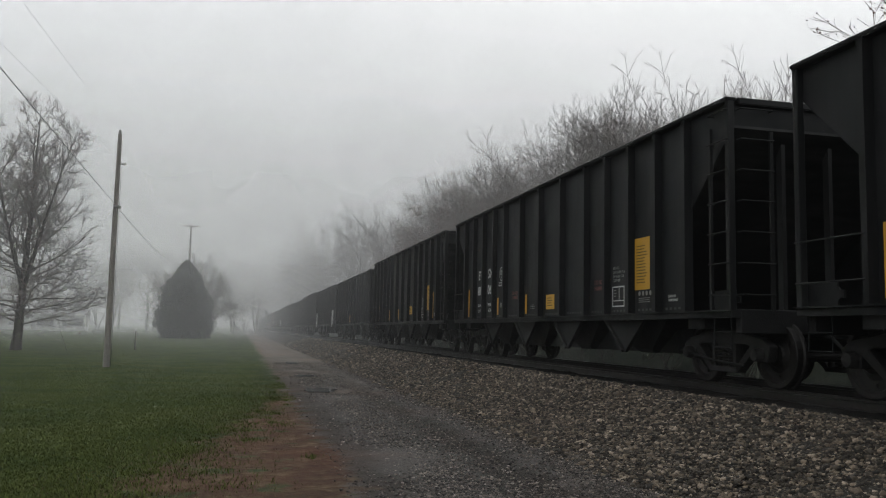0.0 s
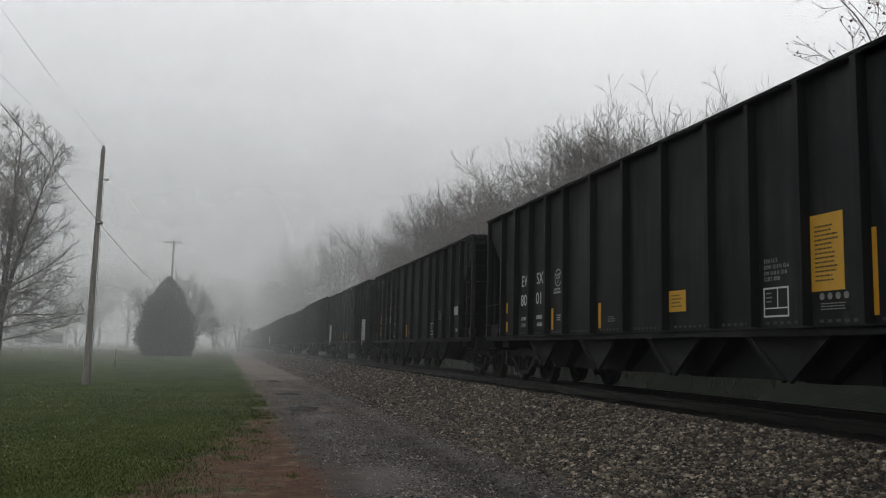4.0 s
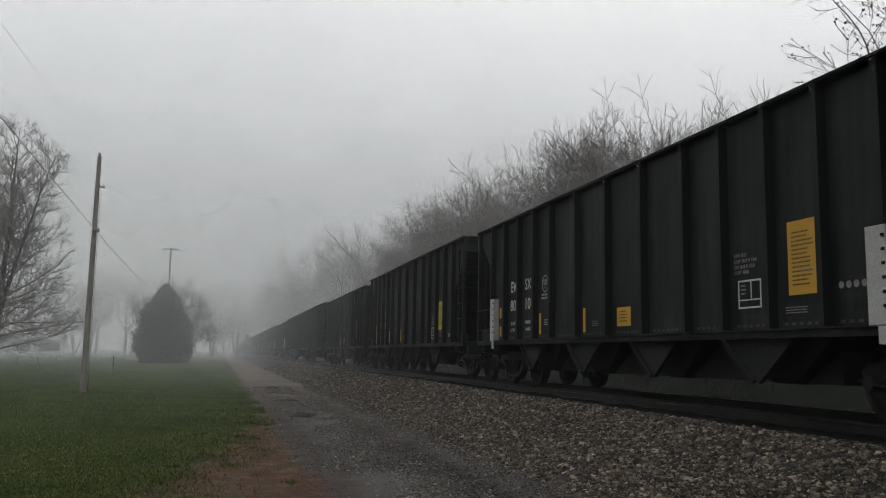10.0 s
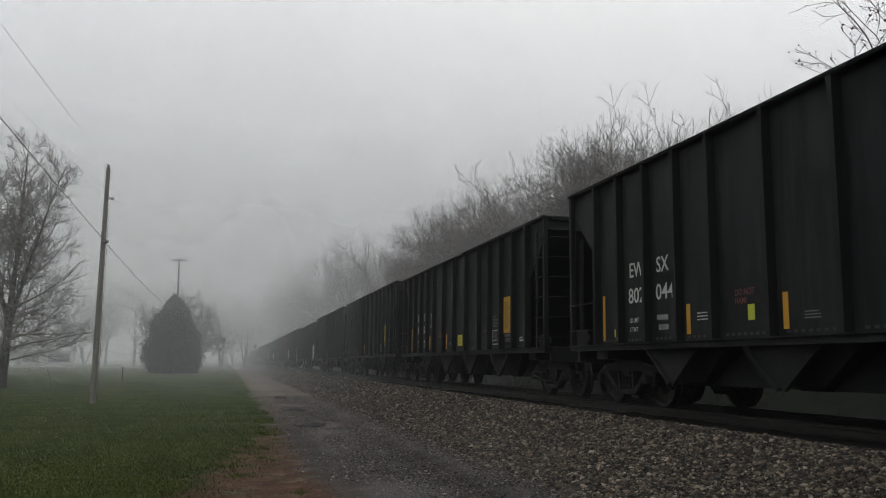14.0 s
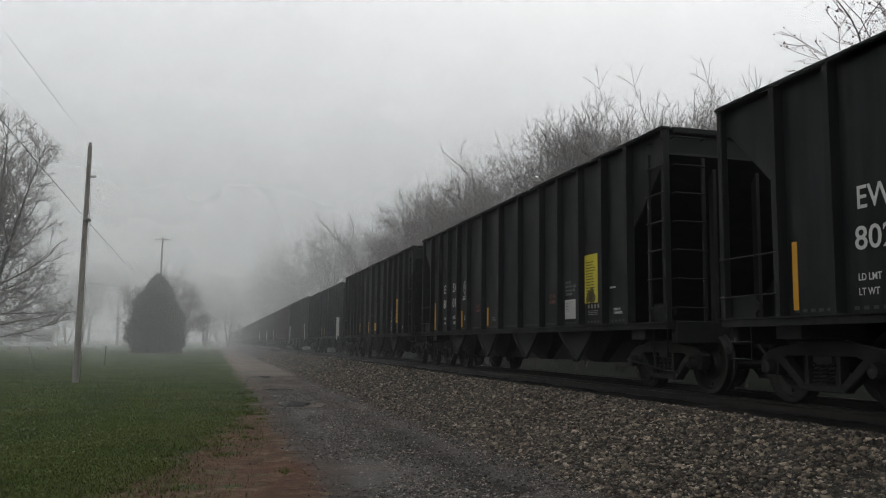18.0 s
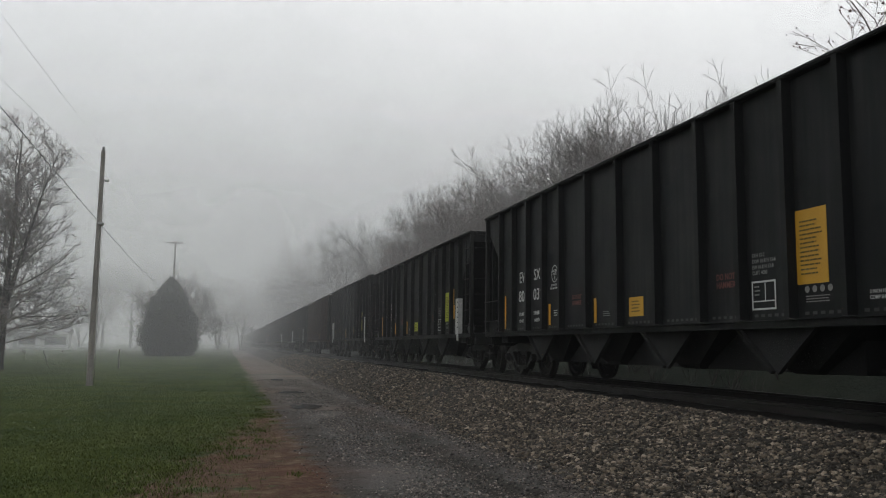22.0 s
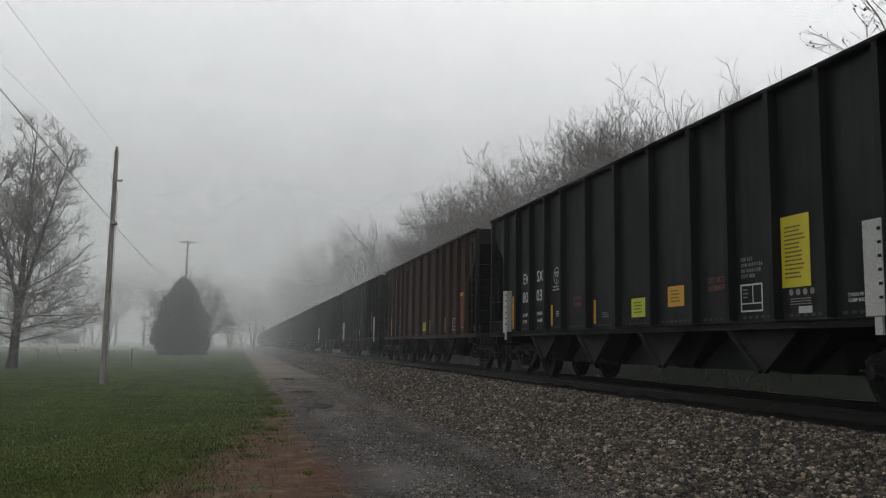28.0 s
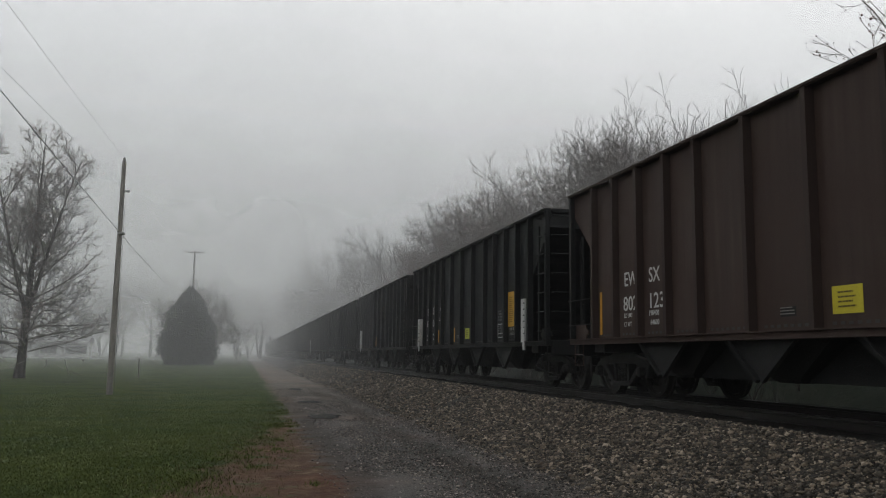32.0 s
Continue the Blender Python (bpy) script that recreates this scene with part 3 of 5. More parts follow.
def chips():
    r = np.random.default_rng(21)
    n = 95000
    y = 7.0 + 31 * r.uniform(size=n) ** 1.9
    x = r.uniform(0.95, 4.1, n)
    crown = np.exp(-((x - 2.1) / 0.34) ** 2) + 0.35 * np.exp(-((x - 2.75) / 0.2) ** 2) + np.exp(-((x - 3.85) / 0.32) ** 2)
    keep = r.uniform(size=n) < (0.20 + 0.8 * np.clip(crown, 0, 1)) * np.clip((x - 0.9) / 0.8, 0, 1) * np.where(np.hypot((x - 1.9) / 0.9, (y - 20.7) / 1.3) < 1, 0.12, 1)
    x, y = x[keep], y[keep]
    size = np.clip(r.lognormal(-4.3, 0.42, len(x)), 0.005, 0.036)
    z = np.full(len(x), 0.018)
    return scatter("gravel_chips", OCT_V, OCT_F, np.stack([x, y, z], 1), size, M["chip"], 22, 0.55)


tagged(new("gravel_chips", chips()), "scattered fine grey gravel on the lane", "gravel", kind="stuff")


def blades(name, n, x_of, y_of, tall, width, mat, seed):
    """Short grass: bent two-triangle blades."""
    r = np.random.default_rng(seed)
    y = y_of(r, n)
    x = x_of(r, n, y)
    z = np.array([lawn_height(a, b) for a, b in zip(x, y)]) - 0.004
    h = tall * r.uniform(0.45, 1.25, n)
    a, lean = r.uniform(0, 2 * math.pi, n), r.uniform(0.3, 1.5, n) * h
    w = width * r.uniform(0.6, 1.4, n) * (1 + y / 26)
    dx, dy = np.cos(a), np.sin(a)
    base = np.stack([x, y, z], 1)
    side = np.stack([-dy * w, dx * w, 0 * w], 1)
    mid = base + np.stack([dx * lean * 0.35, dy * lean * 0.35, h * 0.6], 1)
    tip = base + np.stack([dx * lean, dy * lean, h], 1)
    v = np.stack([base - side, base + side, mid - side * 0.6, mid + side * 0.6, tip], 1).reshape(-1, 3)
    f = (np.array([(0, 1, 3), (0, 3, 2), (2, 3, 4)])[None] + (np.arange(n) * 5)[:, None, None]).reshape(-1, 3)
    return mesh_np(name, v, f, mat)


lawn_edge = lambda y: 1.1 - 2.5 * np.clip((26 - y) / 18, 0, 1) ** 1.8
lawn_x = lambda r, n, y: lawn_edge(y) + 0.0 - (2.8 + 0.32 * y) * r.uniform(size=n) ** 1.1 + r.normal(0, 0.22, n)
near_y = lambda r, n: 7.6 + r.exponential(8.0, n).clip(0, 55)
tagged(new("grass", blades("grass", 200000, lawn_x, near_y, 0.028, 0.0030, M["blade"], 31)), "short wet green lawn grass", "grass", kind="stuff")
tagged(new("dry_grass", blades("dry_grass", 8000, lambda r, n, y: lawn_edge(y) + r.normal(0.45, 0.6, n), near_y, 0.022, 0.004, M["dry"], 32)), "thin dead grass and weeds on the dirt verge", "grass", kind="stuff")
tuft_rng = np.random.default_rng(35)
TUFT_Y = 7.6 + 20 * tuft_rng.uniform(size=150) ** 1.7
TUFT_X = lawn_edge(TUFT_Y) + tuft_rng.exponential(0.35, 150)
TUFT_R = tuft_rng.uniform(0.05, 0.26, 150)
tuft_of = lambda n: np.minimum((np.arange(n) * 150 / n).astype(int), 149)
tagged(new("verge_tufts", blades("verge_tufts", 9000, lambda r, n, y: TUFT_X[tuft_of(n)] + r.normal(0, 1, n) * TUFT_R[tuft_of(n)], lambda r, n: TUFT_Y[tuft_of(n)] + r.normal(0, 1.2, n) * TUFT_R[tuft_of(n)], 0.045, 0.004, M["blade"], 33)), "scattered green tufts on the dirt verge", "grass", kind="stuff")


def puddle(cx, cy, rx, ry, seed):
    r = random.Random(seed)
    pts = [(cx + rx * math.cos(a) * k, cy + ry * math.sin(a) * k, 0.033) for a, k in ((2 * math.pi * i / 28, r.uniform(0.72, 1.1)) for i in range(28))]
    ob = new("puddle", plain("puddle", pts, [tuple(range(28))], M["water"]))
    return tagged(ob, "still muddy rain puddle in the gravel lane", "puddle", "puddles in the lane")


puddle(1.95, 20.55, 0.44, 0.85, 1)
puddle(2.05, 26.8, 0.40, 0.7, 2)
puddle(2.2, 36.5, 0.3, 1.0, 3)


# ---- hopper cars ----
HALF, SHEET_X, TOP, SILL = 7.36, 1.55, 3.95, 1.04
STAKES = (0.0, 1.26, 2.50, 3.42, 4.37, 5.30, 6.20)
ALL_STAKES = sorted({k * y for y in STAKES for k in (-1, 1)})
WHEEL_R = 0.457
BOGIE_Y = 6.25


def shared_meshes(paint):
    """Meshes that all cars of one paint share."""
    P, U, T, E = M[paint], M["under"], M["truck"], M["black"]
    g = {}

    def stake(bm, top):
        for x1, w in ((0.12, 0.046),):
            prof = ((-0.056, 0.0), (-w, -x1), (w, -x1), (0.056, 0.0))
            a = [bm.verts.new((x, y, SILL + 0.02)) for y, x in prof]
            b = [bm.verts.new((x, y, top - 0.05)) for y, x in prof]
            bm.faces.new(a), bm.faces.new(b[::-1])
            for i in range(4):
                bm.faces.new((a[i], a[(i + 1) % 4], b[(i + 1) % 4], b[i]))

    for low in (0, 0.75, 1):
        top = TOP - 0.17 * low
        g["stake", low] = mesh_of("stake", make(stake, top), M["stake" if paint == "black" else "brown_stake"])
        outline = [(-6.25, SILL), (6.25, SILL), (6.25, 2.55), (7.30, 3.52), (7.32, 3.60), (7.32, top - 0.04), (-7.32, top - 0.04), (-7.32, 3.60), (-7.30, 3.52), (-6.25, 2.55)]
        g["side_sheet", low] = mesh_of("side_sheet", make(slab, outline, -0.008, 0.008), P)
        bm = boxes((-0.135, 0.045, -HALF, HALF, top - 0.06, top))
        bmesh.ops.bevel(bm, geom=bm.edges[:], offset=0.018, segments=2, affect="EDGES")
        g["top_chord", low] = mesh_of("top_chord", bm, P)
        bm = boxes((-1.5, 1.5, -0.05, 0.05, top - 0.10, top - 0.006))
        bmesh.ops.bevel(bm, geom=bm.edges[:], offset=0.015, segments=2, affect="EDGES")
        g["end_chord", low] = mesh_of("end_chord", bm, E)
        g["end_sheet", low] = mesh_of("end_sheet", boxes((-1.54, 1.54, -0.008, 0.008, 3.53, top - 0.05)), E)
        bm = boxes((-0.05, 0.05, -0.045, 0.045, SILL - 0.02, top - 0.05))
        bmesh.ops.bevel(bm, geom=bm.edges[:], offset=0.01, segments=1, affect="EDGES")
        g["corner_post", low] = mesh_of("corner_post", bm, E)
    # slope sheet of the hopper's end, from the end sheet down to the first pocket
    g["slope_sheet"] = mesh_of("slope_sheet", make(lambda bm: slab(bm, [(7.31, 3.57), (7.32, 3.53), (4.55, 0.98), (4.51, 0.99)], -1.54, 1.54)), E)
    g["slope_brace"] = mesh_of("slope_brace", make(lambda bm: slab(bm, [(7.28, 3.36), (7.28, 1.05), (7.16, 1.05), (7.16, 3.2)], -0.03, 0.03)), U)
    bm = boxes((-0.09, 0.05, -HALF, HALF, SILL - 0.09, SILL + 0.0), (-0.14, 0.05, -HALF, HALF, SILL - 0.001, SILL + 0.014))
    g["side_sill"] = mesh_of("side_sill", bm, P)
    bm = boxes((-1.5, 1.5, -0.07, 0.07, 0.74, SILL + 0.03))
    bmesh.ops.bevel(bm, geom=bm.edges[:], offset=0.015, segments=1, affect="EDGES")
    g["end_sill"] = mesh_of("end_sill", bm, U)
    g["end_platform"] = mesh_of("end_platform", boxes((-1.52, 1.52, -0.55, 0.5, SILL - 0.005, SILL + 0.016)), U)
    g["centre_sill"] = mesh_of("centre_sill", boxes((-0.2, 0.2, -7.55, 7.55, 0.70, 1.02)), U)
    g["bolster_plate"] = mesh_of("bolster_plate", make(lambda bm: (box(bm, -1.5, 1.5, -0.22, 0.22, 0.80, 1.0), box(bm, -1.5, 1.5, -0.3, 0.3, 0.98, 1.03))), U)

    def pocket(bm):
        # chute that narrows downwards, with its door ridge
        top, low = (-1.22, 1.22, 1.30), (-0.22, 0.22, 1.05)
        v = [bm.verts.new((sx * w, y, z)) for (y0, y1, w), z in ((top, 1.02), ((-0.30, 0.30, 1.12), 0.46), (low, 0.40)) for y, sx in ((y0, -1), (y1, -1), (y1, 1), (y0, 1))]
        for k in (0, 4):
            for i in range(4):
                j = (i + 1) % 4
                bm.faces.new((v[k + i], v[k + j], v[k + 4 + j], v[k + 4 + i]))
        bm.faces.new(v[:4]), bm.faces.new(v[8:][::-1])

    g["pocket"] = mesh_of("hopper_pocket", make(pocket), U)

    def gusset(bm):
        slab(bm, [(-0.80, 1.0), (0.80, 1.0), (0.05, 0.42), (-0.05, 0.42)], -0.02, 0.0)
        for k in (-1, 1):
            slab(bm, [(k * 0.84, 1.0), (k * 0.76, 1.0), (k * 0.03, 0.44), (k * 0.07, 0.40)], -0.08, -0.02)

    g["pocket_gusset"] = mesh_of("pocket_gusset", make(gusset), U)
    g["door_beam"] = mesh_of("door_beam", boxes((-0.95, 0.95, -4.75, 4.75, 0.41, 0.9)), U)
    g["door_rod"] = mesh_of("door_rod", make(tube, [(0, -5.2, 0.48), (0, -6.1, 0.36), (0, -6.9, 0.3)], 0.018, 6), U)

    def rung(bm, width):
        tube(bm, [(0.06, 0, 0), (-0.05, 0, 0), (-0.05, -width, 0), (0.06, -width, 0)], 0.011, 6)

    for gap in sorted({round(b - a, 2) for a, b in zip(ALL_STAKES, ALL_STAKES[1:])}):
        n = int((gap - 0.25) / 0.13)
        g["slots", gap] = mesh_of("slot_row", boxes(*[(-0.002, 0.002, (i - n / 2) * 0.13 + 0.03, (i - n / 2) * 0.13 + 0.10, -0.018, 0.018) for i in range(n)]), M["wire"])
    g["rung"] = mesh_of("rung", make(rung, 0.46), E)
    g["long_rung"] = mesh_of("grab_iron", make(rung, 1.12), E)
    g["end_rung"] = mesh_of("end_rung", make(tube, [(0, 0.06, 0), (0, -0.05, 0), (0.5, -0.05, 0), (0.5, 0.06, 0)], 0.011, 6), E)
    g["stile"] = mesh_of("ladder_stile", boxes((-0.02, 0.02, -0.025, 0.025, SILL, TOP - 0.35)), E)
    g["end_stile"] = mesh_of("end_ladder_stile", boxes((-0.025, 0.025, -0.02, 0.02, SILL, TOP - 0.45)), E)
    g["step"] = mesh_of("sill_step", make(lambda bm: (tube(bm, [(0, -0.2, 0.95), (0, -0.2, 0.55), (0, 0.2, 0.55), (0, 0.2, 0.95)], 0.014, 6), tube(bm, [(0, -0.2, 0.76), (0, 0.2, 0.76)], 0.012, 6))), P)
    bm = bmesh.new()
    tube(bm, [(-0.75, 0, 0), (-0.70, 0, 0), (0.70, 0, 0), (0.75, 0, 0)], [0.12, 0.2, 0.2, 0.12], 16)
    g["reservoir"] = mesh_of("air_reservoir", bm, M["truck"])
    bm = boxes((-0.35, 0.35, -0.012, 0.012, 0.0, 0.28))
    bmesh.ops.bevel(bm, geom=[e for e in bm.edges if abs(e.verts[0].co.y - e.verts[1].co.y) > 0.01], offset=0.1, segments=3, affect="EDGES")
    g["bracket"] = mesh_of("bracket_plate", bm, P)
    bm = bmesh.new()
    tube(bm, [(0.02 * math.sin(i), 0.3 * math.cos(i * math.pi / 10), 0.3 * math.sin(i * math.pi / 10)) for i in range(21)], 0.015, 6, caps=False)
    for i in range(3):
        a = 2 * math.pi * i / 3
        tube(bm, [(0, 0, 0), (0, 0.3 * math.cos(a), 0.3 * math.sin(a))], 0.012, 5)
    g["brake_wheel"] = mesh_of("brake_wheel", bm, U)
    bm = boxes((-0.09, 0.09, -0.32, 0.25, -0.12, 0.12), (-0.14, 0.14, 0.2, 0.44, -0.15, 0.15), (-0.16, -0.05, 0.4, 0.57, -0.13, 0.13), (0.04, 0.13, 0.38, 0.5, -0.12, 0.12))
    bmesh.ops.bevel(bm, geom=bm.edges[:], offset=0.02, segments=1, affect="EDGES")
    g["coupler"] = mesh_of("coupler", bm, T)
    g["hose"] = mesh_of("air_hose", make(tube, [(0.25, 0, 0.75), (0.25, 0.2, 0.6), (0.22, 0.42, 0.45), (0.15, 0.55, 0.42)], 0.024, 7), U)
    # bogies
    def frame_side(bm):
        d = 0.07
        slab(bm, [(-0.62, 0.60), (0.62, 0.60), (0.56, 0.74), (0.30, 0.79), (-0.30, 0.79), (-0.56, 0.74)], -d, d)
        slab(bm, [(-0.36, 0.19), (0.36, 0.19), (0.32, 0.27), (-0.32, 0.27)], -d * 1.3, d * 1.3)
        for s in (-1, 1):
            slab(bm, [(s * 1.05, 0.36), (s * 1.10, 0.58), (s * 0.92, 0.68), (s * 0.55, 0.74), (s * 0.55, 0.60), (s * 0.76, 0.55), (s * 0.78, 0.36)], -d, d)
            slab(bm, [(s * 0.78, 0.52), (s * 0.68, 0.60), (s * 0.27, 0.25), (s * 0.35, 0.19)], -d, d)
            slab(bm, [(s * 0.22, 0.24), (s * 0.30, 0.24), (s * 0.30, 0.62), (s * 0.24, 0.62)], -d, d)

    bm = make(frame_side)
    bmesh.ops.bevel(bm, geom=bm.edges[:], offset=0.012, segments=1, affect="EDGES")
    g["side_frame"] = mesh_of("side_frame", bm, T)

    def coil(bm):
        turns, n = 5.5, 66
        tube(bm, [(0.055 * math.cos(2 * math.pi * turns * i / n), 0.055 * math.sin(2 * math.pi * turns * i / n), 0.25 + 0.25 * i / n) for i in range(n + 1)], 0.016, 5)

    g["spring"] = mesh_of("spring", make(coil), M["truck"])
    bm = boxes((-1.05, 1.05, -0.19, 0.19, 0.50, 0.66))
    bmesh.ops.bevel(bm, geom=bm.edges[:], offset=0.03, segments=2, affect="EDGES")
    g["bolster"] = mesh_of("bolster", bm, T)
    bm = bmesh.new()
    lathe(bm, [(-0.10, 0.03), (-0.09, 0.08), (-0.02, 0.10), (0.08, 0.105), (0.1, 0.05)], 14)
    g["bearing"] = mesh_of("bearing_cap", bm, T)

    def wheelset(bm):
        for s in (-1, 1):
            prof = [(0.83, 0.06), (0.83, 0.15), (0.805, 0.17), (0.775, 0.24), (0.78, 0.355), (0.825, 0.385), (0.825, 0.445), (0.815, 0.455), (0.735, 0.462), (0.715, 0.485), (0.69, 0.49), (0.685, 0.395), (0.735, 0.36), (0.73, 0.22), (0.66, 0.16), (0.65, 0.09)]
            lathe(bm, [(s * x, r) for x, r in prof], 28)
        lathe(bm, [(-1.0, 0.06), (-0.65, 0.085), (0.0, 0.075), (0.65, 0.085), (1.0, 0.06)], 12)
        # balance marks and lifting holes on the webs
        for s in (-1, 1):
            for a in (0.4, 2.5, 4.6):
                box(bm, s * 0.80 - 0.012, s * 0.80 + 0.012, 0.29 * math.cos(a) - 0.02, 0.29 * math.cos(a) + 0.02, 0.29 * math.sin(a) - 0.02, 0.29 * math.sin(a) + 0.02)

    g["wheelset"] = mesh_of("wheelset", make(wheelset), M["wheel"])
    for key in ("wheelset", "bearing", "reservoir", "spring"):
        g[key].shade_auto_smooth() if hasattr(g[key], "shade_auto_smooth") else None
    return g


MESHES = {paint: shared_meshes(paint) for paint in ("black", "brown")}
WHEELS = []


def bogie(car, g, y):
    b = new("bogie")
    b.parent = car
    b.matrix_basis = pose(0, y, 0)
    for s in (-1, 1):
        part("side_frame", g["side_frame"], None, b, at=pose(s * 1.0, 0, 0))
        for dy in (-0.13, 0.0, 0.13):
            part("spring", g["spring"], None, b, at=pose(s * 1.0, dy, 0))
        for dy in (-0.89, 0.89):
            part("bearing_cap", g["bearing"], None, b, at=pose(s * 1.08, dy, WHEEL_R, 0, 0, 0 if s < 0 else 180))
    part("bolster", g["bolster"], None, b)
    for dy in (-0.89, 0.89):
        part("wheelset", g["wheelset"], None, b, at=pose(0, dy, WHEEL_R))
    return b


def hopper_car(paint, low):
    """An open-top hopper car, its floor at the rail, the ladder end towards -y on the lane side."""
    g = MESHES[paint]
    top = TOP - 0.17 * low
    car = new("hopper_car")
    P = lambda name, key, at=None: part(name, g[key], None, car, at=at)
    for s, turn in ((-1, 0), (1, 180)):
        P("side_sheet", ("side_sheet", low), pose(s * SHEET_X, 0, 0, 0, 0, turn))
        P("top_chord", ("top_chord", low), pose(s * SHEET_X, 0, 0, 0, 0, turn))
        P("side_sill", "side_sill", pose(s * SHEET_X, 0, 0, 0, 0, turn))
        for y in sorted({k * y for y in STAKES for k in (-1, 1)}):
            P("stake", ("stake", low), pose(s * (SHEET_X + 0.008), y, 0, 0, 0, turn))
        lad = -1 if s < 0 else 1
        P("ladder_stile", "stile", pose(s * (SHEET_X + 0.08), lad * 6.88, 0))
        for i in range(7):
            P("rung", "rung", pose(s * (SHEET_X + 0.08), lad * 6.88, SILL + 0.22 + i * 0.42, 0, 0, turn))
        for i in range(2):
            P("grab_iron", "long_rung", pose(s * (SHEET_X + 0.08), -lad * (6.22 + 1.10), SILL + 0.28 + i * 0.48, 0, 0, turn))
        for k in (-1, 1):
            P("corner_post", ("corner_post", low), pose(s * (SHEET_X + 0.05), k * (HALF - 0.05), 0))
            P("sill_step", "step", pose(s * (SHEET_X + 0.02), k * 7.05, 0))
            P("bracket_plate", "bracket", pose(s * (SHEET_X - 0.03), k * 7.05, SILL + 0.01, 0, 0, 90))
    for k, turn in ((1, 0), (-1, 180)):
        P("end_chord", ("end_chord", low), pose(0, k * (HALF - 0.03), 0))
        P("end_sheet", ("end_sheet", low), pose(0, k * 7.30, 0))
        P("slope_sheet", "slope_sheet", pose(0, 0, 0, 0, 0, turn))
        for x in (-0.75, 0.0, 0.75):
            P("slope_brace", "slope_brace", pose(x, 0, 0, 0, 0, turn))
        P("end_sill", "end_sill", pose(0, k * (HALF - 0.06), 0))
        P("end_platform", "end_platform", pose(0, k * (HALF - 0.6), 0))
        P("bolster_plate", "bolster_plate", pose(0, k * BOGIE_Y, 0))
        P("coupler", "coupler", pose(0, k * 7.5, 0.86, 0, 0, turn))
        P("air_hose", "hose", pose(0, k * 7.5, 0, 0, 0, turn))
        side = -1 if k < 0 else 1
        P("end_ladder_stile", "end_stile", pose(side * 1.0, k * (HALF + 0.0), 0))
        for i in range(7):
            P("end_rung", "end_rung", pose(side * 1.5, k * (HALF + 0.02), SILL + 0.22 + i * 0.42, 0, 0, 0 if k < 0 else 180))
        bogie(car, g, k * BOGIE_Y)
    for y in (-3.88, -1.29, 1.29, 3.88):
        pk = P("hopper_pocket", "pocket", pose(0, y, 0))
        for s in (-1, 1):
            part("pocket_gusset", g["pocket_gusset"], None, pk, at=pose(s * 1.44, 0, 0, 0, 0, 0 if s < 0 else 180))
    for a, b in zip(ALL_STAKES, ALL_STAKES[1:]):
        P("slot_row", ("slots", round(b - a, 2)), pose(-SHEET_X - 0.009, (a + b) / 2, SILL + 0.07))
    P("centre_sill", "centre_sill")
    P("door_beam", "door_beam")
    P("door_rod", "door_rod", pose(-1.15, 0, 0))
    P("air_reservoir", "reservoir", pose(-0.2, 6.85, SILL + 0.28))
    P("brake_wheel", "brake_wheel", pose(0.9, HALF + 0.12, 2.6, 0, 0, 90))
    return car


# what is painted and fixed on each car's lane side: car index -> number, top placard, squares, boards
FACE = Matrix(((0, 0, -1, 0), (-1, 0, 0, 0), (0, 1, 0, 0), (0, 0, 0, 1)))  # letters run towards the ladder end, upright


def on_side(y, z, out=0.011):
    return Matrix.Translation((-SHEET_X - out, y + 0.2, z - RAIL_Z)) @ FACE


def write(car, body, y, z, height, mat, squeeze=0.9):
    return part("lettering", lettering(body, height, M[mat], squeeze), None, car, at=on_side(y, z))


PLATES = {}


def plate(car, name, y, z, wide, tall, mat, thick=0.006, label=""):
    """A flat sheet fixed to the side: its upper far corner at y, z."""
    key = (name, round(wide, 3), round(tall, 3), mat)
    if key not in PLATES:
        PLATES[key] = mesh_of(name, boxes((0, wide, -tall, 0, 0, thick)), M[mat])
    return part(name, PLATES[key], None, car, label, at=on_side(y, z, 0.010))


def print_lines(holder, wide, tall, rows, mat, seed, start=0.15, indent=0.14):
    """Lines of print too small to read, as bars."""
    r = random.Random(seed)
    bm = bmesh.new()
    step = tall * (1 - start * 1.6) / rows
    for i in range(rows):
        z = -tall * start - i * step
        x = wide * indent
        end = wide * (1 - indent) * r.uniform(0.75, 1.0)
        while x < end:
            w = min(end - x, wide * r.uniform(0.06, 0.16))
            box(bm, x, x + w, z - step * 0.36, z, 0.007, 0.009)
            x += w + wide * 0.02
    me = mesh_of("print", bm, M[mat])
    return part("print", me, None, holder)


def ring_mark():
    bm = bmesh.new()
    n = 28
    for r0, r1 in ((0.17, 0.19),):
        a = [bm.verts.new((r0 * math.cos(2 * math.pi * i / n), r0 * 1.05 * math.sin(2 * math.pi * i / n), 0)) for i in range(n)]
        b = [bm.verts.new((r1 * math.cos(2 * math.pi * i / n), r1 * 1.05 * math.sin(2 * math.pi * i / n), 0)) for i in range(n)]
        for i in range(n):
            j = (i + 1) % n
            bm.faces.new((a[i], a[j], b[j], b[i]))
    return mesh_of("plate_mark", bm, M["letter"])


RING = ring_mark()


def data_box_mesh():
    w, h, t = 0.47, 0.36, 0.022
    return mesh_of("data_box", boxes((0, w, -t, 0, 0, 0.002), (0, w, -h, -h + t, 0, 0.002), (0, t, -h, 0, 0, 0.002), (w - t, w, -h, 0, 0, 0.002), (0, w, -0.26, -0.245, 0, 0.002), (0.26, 0.275, -0.25, 0, 0, 0.002)), M["letter"])


DATA_BOX = data_box_mesh()


def reflector(car, y, z0, z1, wide=0.1):
    return plate(car, "reflector_strip", y, z1, wide, z1 - z0, "orange", label="amber reflector strip")


